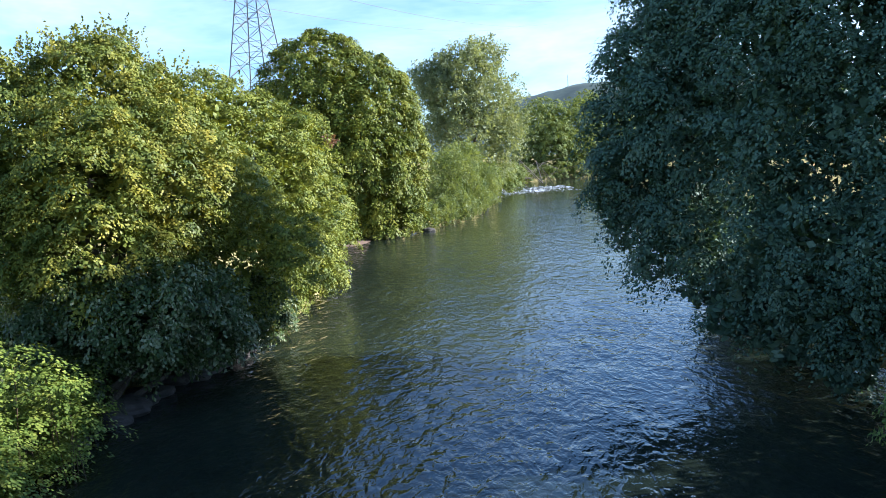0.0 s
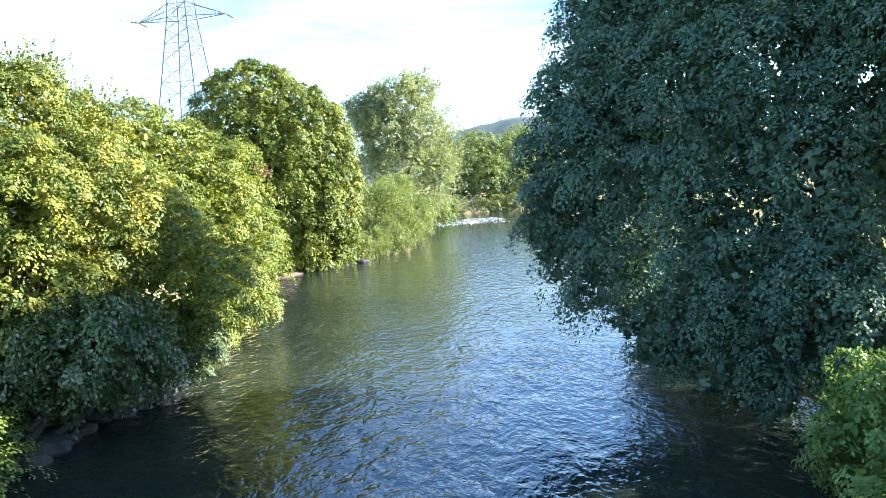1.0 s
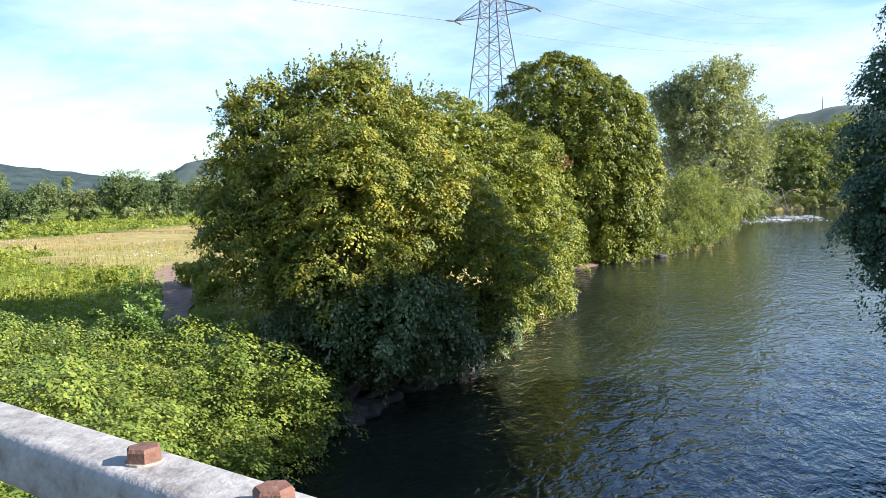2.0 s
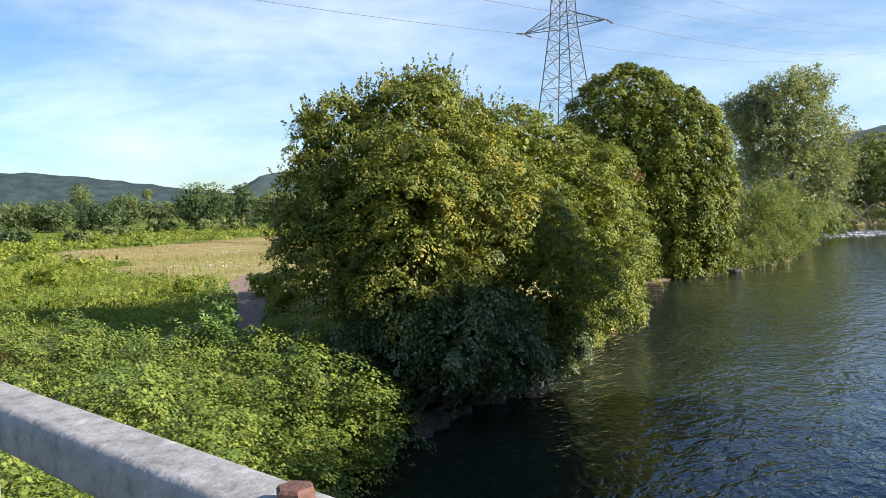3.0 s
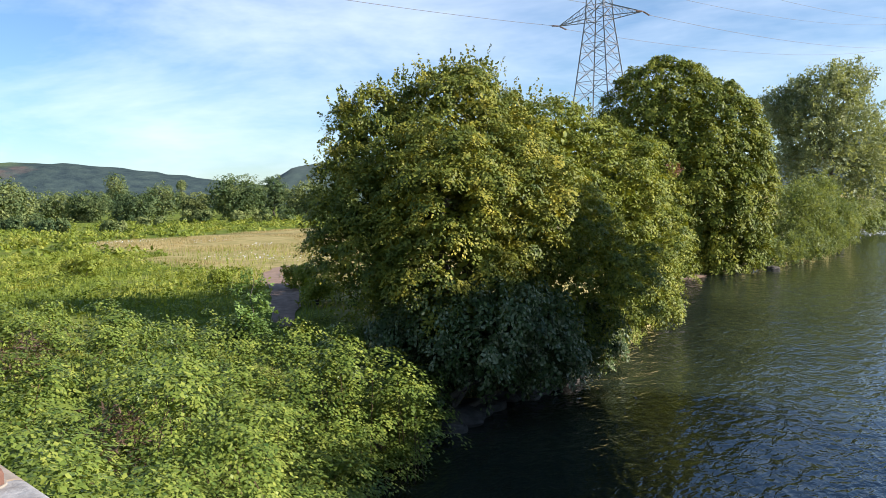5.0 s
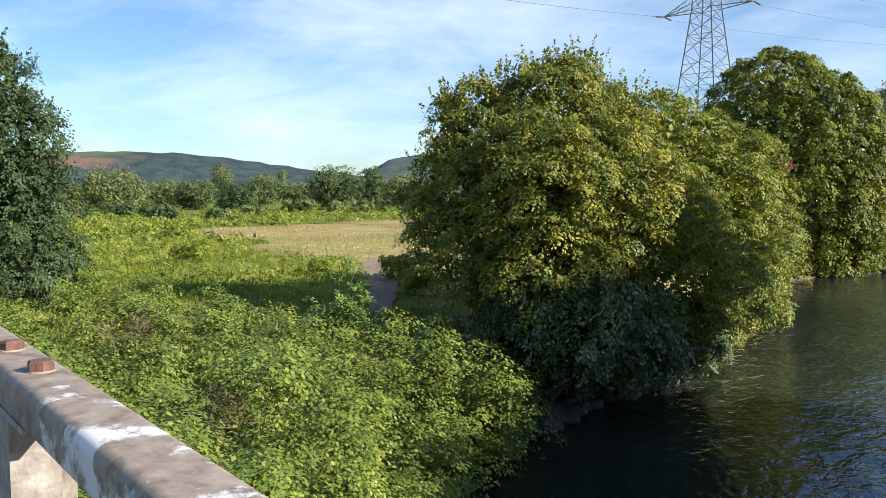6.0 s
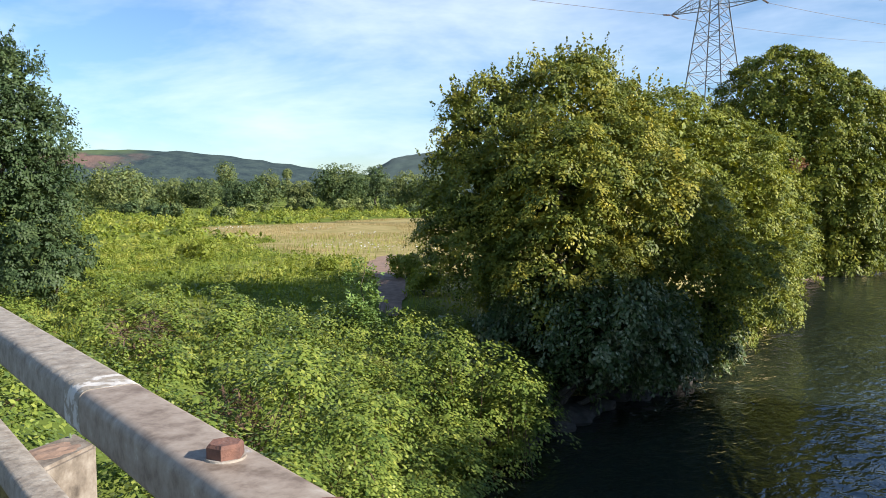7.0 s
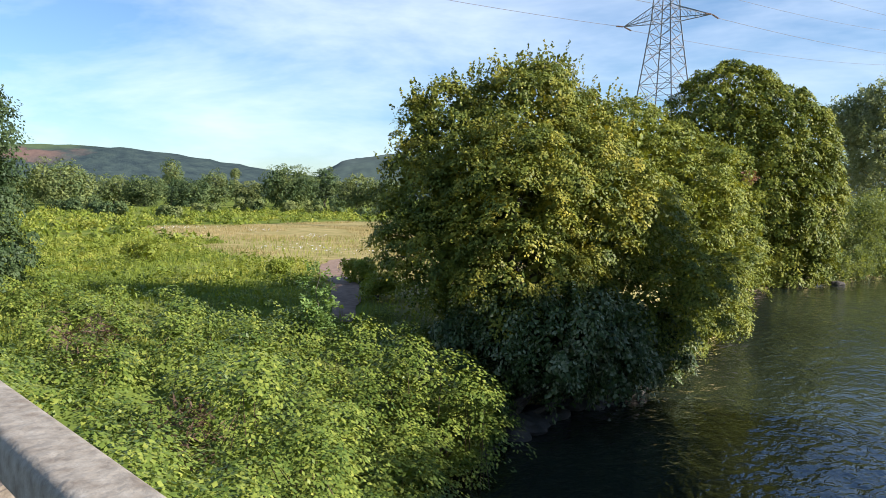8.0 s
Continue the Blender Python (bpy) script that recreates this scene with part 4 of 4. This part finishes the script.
x, y = scatter(80000, 50, 190, 20, 62, lambda p, q: hay(p, q) and noise.noise(Vector((p * 0.07, q * 0.07, 2))) > -0.1)
blades("dry_grass", x, y, 0.4, 0.04, LEAF_DRY, "bleached hay-coloured standing grass")
x, y = scatter(45000, 34, 120, 22, 62, lambda p, q: float(np.interp(q, LEFT_Y, LEFT_X)) - p > 8 and (not hay(p, q) or RNG.random() < 0.2) and not (abs(p - path_x(q)) < 1.1 and 40 < q < 68))
blades("green_grass", x, y, 0.5, 0.035, LEAF_BRAMBLE, "rank green grass between the brambles")

x, y = scatter(2600, 80, 150, 30, 46, lambda p, q: hay(p, q) and noise.noise(Vector((p * 0.12, q * 0.12, 9))) > 0.28)
pos = np.stack([x, y, np.asarray(ground_z(x, y)) + RNG.uniform(0.5, 0.8, len(x))], -1)
tagged(part("meadow_flowers", leaf_mesh("meadow_flowers", pos, RNG.normal(0, 0.3, pos.shape) + [0, 0, 1], 0.16, 0.14), FOAM), "white umbel flowers dotted through the hay", "flowers", kind="stuff")

# trodden path
bm = bmesh.new()
rows = []
for k, yy in enumerate(np.linspace(39, 68, 30)):
    xx = float(path_x(yy))
    w = min(0.95, 0.45 + 0.12 * k) + 0.12 * math.sin(k * 1.7)
    rows.append([bm.verts.new((xx + s * w * 0.85, yy + s * w * 0.5, float(relief(np.array(xx), np.array(yy))) + 0.06 - 0.03 * (1 - abs(s)))) for s in (-1, -0.4, 0.4, 1)])
for r, s in zip(rows, rows[1:]):
    for i in range(3):
        bm.faces.new((r[i], r[i + 1], s[i + 1], s[i]))
tagged(part("path", bm, EARTH), "bare pinkish earth footpath through the meadow", kind="structure")


# ---- waterline: rocks, sandy spit, rapids ----
def boulder(name, x, y, z, r, label, group=""):
    bm = bmesh.new()
    bmesh.ops.create_icosphere(bm, subdivisions=3, radius=1)
    seed = Vector((x, y, 7))
    for v in bm.verts:
        v.co *= 1 + 0.35 * noise.noise(v.co * 1.3 + seed) + 0.1 * noise.noise(v.co * 4 + seed)
        v.co = Vector((x + v.co.x * r * 1.3, y + v.co.y * r, z + v.co.z * r * 0.6))
    return tagged(part(name, bm, ROCK), label, "rock", group)


for k in range(16):
    yy = 33.5 + k * 1.05 + float(RNG.normal(0, 0.3))
    boulder("rock", float(np.interp(yy, LEFT_Y, LEFT_X)) + float(RNG.uniform(-0.3, 0.9)), yy, 0.15, float(RNG.uniform(0.4, 1.1)), "boulder coloured dark for foliage shade at the foot of the bank", "bank boulders")
for x, y, r in ((-11.0, 82.5, 0.9), (-10.2, 84.0, 0.6), (-11.5, 79.8, 0.7), (-2.0, 127.5, 0.7), (9.6, 186, 0.9), (8.2, 178, 0.6)):
    boulder("rock", x, y, 0.1, r, "small stone breaking the river surface", "bank boulders")
bm = bmesh.new()
bmesh.ops.create_icosphere(bm, subdivisions=3, radius=1)
for v in bm.verts:
    v.co = Vector((-13.4 + v.co.x * 3.4, 116.5 + v.co.y * 6, -0.1 + v.co.z * (0.4 + 0.2 * noise.noise(v.co * 2))))
tagged(part("sand_spit", bm, SAND), "small reddish sandy beach at the water edge", kind="structure")
pos = np.stack([RNG.uniform(15, 40, 9000), RNG.normal(0, 9, 9000) + 252, np.abs(RNG.normal(0.03, 0.03, 9000))], -1)
pos[:, 1] += (pos[:, 0] - 30) * 0.35
keep = np.array([noise.noise(Vector((a * 0.16, b * 0.5, 4))) > 0.16 for a, b, c in pos])
tagged(part("rapids_foam", leaf_mesh("rapids_foam", pos[keep], RNG.normal(0, 0.1, (keep.sum(), 3)) + [0, 0, 1], 0.8, 0.3, 0.05), FOAM), "white broken water over a shallow weir", "foam", kind="stuff")


# ---- electricity pylon and its lines ----
PX, PY, ARM_Z, TURN = -29.85, 144.75, 41.3, radians(-18)


def tower_width(z):
    return float(np.interp(z, [5, 27, ARM_Z, 52, 60], [11.5, 6.7, 3.5, 2.3, 0.5]))


def tower_point(u, v, z):
    c, s = math.cos(TURN), math.sin(TURN)
    return Vector((PX + u * c - v * s, PY + u * s + v * c, z))


def strut(bm, a, b, r):
    tube(bm, [a, b], [r, r], 4)


pylon = thing("electricity_pylon", PX, PY, 5, "tall grey lattice steel transmission tower", "pylon")
corners = ((-1, -1), (1, -1), (1, 1), (-1, 1))
levels = [5, 11, 16.5, 21.5, 26.5, 30.5, 34, 37, 39.3, 41.3, 43.5, 45.8, 48, 50, 52, 54, 57, 60]
for su, sv in corners:
    bm = bmesh.new()
    for a, b in zip(levels, levels[1:]):
        strut(bm, tower_point(su * tower_width(a) / 2, sv * tower_width(a) / 2, a), tower_point(su * tower_width(b) / 2, sv * tower_width(b) / 2, b), 0.13)
    part("leg", bm, PYLON, pylon)
for (au, av), (bu, bv) in zip(corners, corners[1:] + corners[:1]):
    bm = bmesh.new()
    for k, (a, b) in enumerate(zip(levels, levels[1:])):
        wa, wb = tower_width(a) / 2, tower_width(b) / 2
        p, q = tower_point(au * wa, av * wa, a), tower_point(bu * wa, bv * wa, a)
        r, s = tower_point(au * wb, av * wb, b), tower_point(bu * wb, bv * wb, b)
        strut(bm, p, s, 0.06)
        strut(bm, q, r, 0.06)
        if k % 2 == 0 or a > 40:
            strut(bm, r, s, 0.06)
        if a < 36:
            x = (p + q + r + s) / 4
            strut(bm, x, (p + r) / 2, 0.045)
            strut(bm, x, (q + s) / 2, 0.045)
    part("bracing", bm, PYLON, pylon)
TIPS = {}
for level, reach in ((ARM_Z, 8.1), (51.0, 6.2)):
    for side in (-1, 1):
        bm = bmesh.new()
        w = tower_width(level) / 2
        tip = tower_point(side * reach, 0, level)
        TIPS[(level, side)] = tip
        for v in (-1, 1):
            low, high = tower_point(side * w, v * w, level), tower_point(side * w * 0.85, v * w * 0.85, level + 2.4)
            strut(bm, low, tip, 0.085)
            strut(bm, high, tip, 0.075)
            for f in (0.25, 0.5, 0.75):
                strut(bm, low.lerp(tip, f), high.lerp(tip, f), 0.04)
                strut(bm, low.lerp(tip, f), high.lerp(tip, f - 0.25), 0.04)
        for f in (0.0, 0.3, 0.6):
            strut(bm, tower_point(side * w, -w, level).lerp(tip, f), tower_point(side * w, w, level).lerp(tip, f), 0.045)
        arm = part("crossarm", bm, PYLON, pylon)
        for along in (-1, 1):
            bm = bmesh.new()
            d = Vector((math.sin(-TURN) * along, math.cos(TURN) * along, -0.12))
            for j in range(9):
                tube(bm, [tip + d * (0.3 + j * 0.24), tip + d * (0.36 + j * 0.24)], [0.14, 0.14], 8)
            tube(bm, [tip, tip + d * 2.5], [0.03, 0.03], 5)
            part("insulator", bm, GLASS_DISC, arm)


def power_line(tip, along, span, rise, sag):
    d = Vector((math.sin(-TURN) * along, math.cos(TURN) * along, 0))
    pts = [tip + d * (2.4 + span * u) + Vector((0, 0, -0.25 + rise * u - 4 * sag * u * (1 - u))) for u in np.linspace(0, 1, 40)]
    bm = bmesh.new()
    tube(bm, pts, [0.04] * 40, 5)
    tagged(part("power_line", bm, WIRE), "thin dark overhead cable strung from the pylon", "cable", "power lines")


for key, tip in TIPS.items():
    power_line(tip, -1, 300, 0, 6.8)
    power_line(tip, 1, 300, 36, 5.0)


# ---- bridge: deck, parapet, wing wall ----
PHI = 1.15879
ALONG, OUT = Vector((-math.sin(PHI), math.cos(PHI), 0)), Vector((math.cos(PHI), math.sin(PHI), 0))
RAIL_OUT, RAIL_W, RAIL_H, RAIL_TOP = 0.262, 0.066, 0.05, 10.795


def at_bridge(s, o, z):
    p = ALONG * s + OUT * o
    return Vector((p.x, p.y, z))


def bar(name, s0, s1, o0, o1, z0, z1, material, parent, round_r=0.0, segs=3, label=""):
    """A straight member along the bridge with rounded arrises."""
    bm = bmesh.new()
    v = [bm.verts.new(at_bridge(s, o, z)) for s in (s0, s1) for o, z in ((o0, z0), (o1, z0), (o1, z1), (o0, z1))]
    for f in ((0, 1, 2, 3), (7, 6, 5, 4), (0, 4, 5, 1), (1, 5, 6, 2), (2, 6, 7, 3), (3, 7, 4, 0)):
        bm.faces.new([v[i] for i in f])
    bmesh.ops.recalc_face_normals(bm, faces=bm.faces)
    if round_r:
        edges = [e for e in bm.edges if abs((e.verts[0].co - e.verts[1].co).normalized().dot(ALONG)) > 0.99]
        bmesh.ops.bevel(bm, geom=edges, offset=round_r, segments=segs, affect="EDGES", profile=0.5)
        for f in bm.faces:
            f.smooth = abs(f.normal.dot(ALONG)) < 0.5
        for e in bm.edges:
            e.smooth = all(f.smooth for f in e.link_faces)
    return part(name, bm, material, parent, label)


parapet = thing("bridge_parapet", 0, 0.2, 9.7, "galvanised steel bridge parapet with worn box handrail", "railing")
o0, o1 = RAIL_OUT - RAIL_W, RAIL_OUT
for s0, s1, m, lab in ((-24, 1.42, GALV, "pale galvanised handrail"), (1.425, 2.535, PAINTED, "brown handrail with flaked white paint"),
                       (2.565, 30, GALV_DULL, "weathered grey-brown handrail")):
    bar("handrail", s0, s1, o0, o1, RAIL_TOP - RAIL_H, RAIL_TOP, m, parapet, 0.012, 6, lab)
bar("rail_joint", 2.515, 2.575, o0 - 0.0004, o1 + 0.0004, RAIL_TOP - RAIL_H - 0.0004, RAIL_TOP + 0.0004, CHALK, parapet, 0.012, 6, "chalky welded joint")
for drop in (0.21, 0.55, 0.9):
    bar("lower_rail", -24, 30, o0 + 0.008, o1 - 0.008, RAIL_TOP - drop - 0.045, RAIL_TOP - drop, GALV_DULL, parapet, 0.008, 2)
for k in range(-29, 24):
    s = 0.54 + 0.8 * k if k < 3 else 2.36 + 1.23 * (k - 2)
    near = -2 < s < 2.3
    post = bar("post", s - 0.035, s + 0.035, o0 + 0.006, o1 - 0.006, 9.7, RAIL_TOP - RAIL_H - 0.008, GALV_DULL, parapet, 0.004, 1)
    bar("post_head", s - 0.12, s + 0.12, o0 + 0.004, o1 - 0.004, RAIL_TOP - RAIL_H - 0.0075, RAIL_TOP - RAIL_H - 0.0005, GALV, post)
    if near:
        for ds in (-0.08, 0.08):
            bm = bmesh.new()
            c = at_bridge(s + ds, RAIL_OUT - RAIL_W * 0.5, RAIL_TOP)
            turn = float(RNG.uniform(0, 1))
            ring = [[bm.verts.new(c + Vector((math.cos(turn + i * math.pi / 3) * r, math.sin(turn + i * math.pi / 3) * r, z))) for i in range(6)]
                    for r, z in ((0.0145, -0.002), (0.0145, 0.010), (0.0125, 0.0125))]
            for a, b in zip(ring, ring[1:]):
                for i in range(6):
                    bm.faces.new((a[i], a[(i + 1) % 6], b[(i + 1) % 6], b[i]))
            bm.faces.new(ring[-1])
            part("bolt", bm, RUST, post, "rusty hexagonal bolt head")
            bm = bmesh.new()
            tube(bm, [c - Vector((0, 0, 0.001)), c + Vector((0, 0, 0.0016))], [0.0158, 0.0152], 18)
            part("washer", bm, GALV_DULL, post)

deck = bar("bridge_deck", -24, 30, -8.0, RAIL_OUT + 0.12, 9.0, 9.7, ASPHALT, None)
tagged(deck, "grey asphalt bridge deck", kind="structure")
wall = thing("wing_wall", -9.9, 6.8, 4.0, "stained concrete block with soil heaped on top", "retaining wall")
bm = bmesh.new()
v = [bm.verts.new(p) for z in (4.0, 8.0) for p in ((-9.56, 6.1, z), (-9.9, 7.2, z), (-10.55, 7.4, z), (-10.35, 6.2, z))]
for f in ((3, 2, 1, 0), (4, 5, 6, 7), (0, 1, 5, 4), (1, 2, 6, 5), (2, 3, 7, 6), (3, 0, 4, 7)):
    bm.faces.new([v[i] for i in f])
bmesh.ops.recalc_face_normals(bm, faces=bm.faces)
bmesh.ops.bevel(bm, geom=list(bm.edges), offset=0.04, segments=2, affect="EDGES")
part("wall_block", bm, CONCRETE, wall)
bm = bmesh.new()
bmesh.ops.create_icosphere(bm, subdivisions=3, radius=1)
for w in bm.verts:
    w.co = Vector((-10.12 + w.co.x * 0.3, 6.75 + w.co.y * 0.42, 7.985 + w.co.z * (0.03 + 0.03 * noise.noise(w.co * 3))))
part("soil", bm, EARTH, wall, "reddish soil and leaf litter")
pos, nrm = spray_points([(-10.4, 7.2, 7.9, 0.35), (-10.9, 6.6, 7.7, 0.5), (-11.3, 7.4, 7.5, 0.6)], 40, 9, 0.3, 0.3, 0.3, 0.2)
tagged(part("wall_weeds", leaf_mesh("wall_weeds", pos, nrm, 0.07, 0.04), LEAF_KNOT), "green weeds rooted in the soil by the wall", "weeds", kind="stuff")
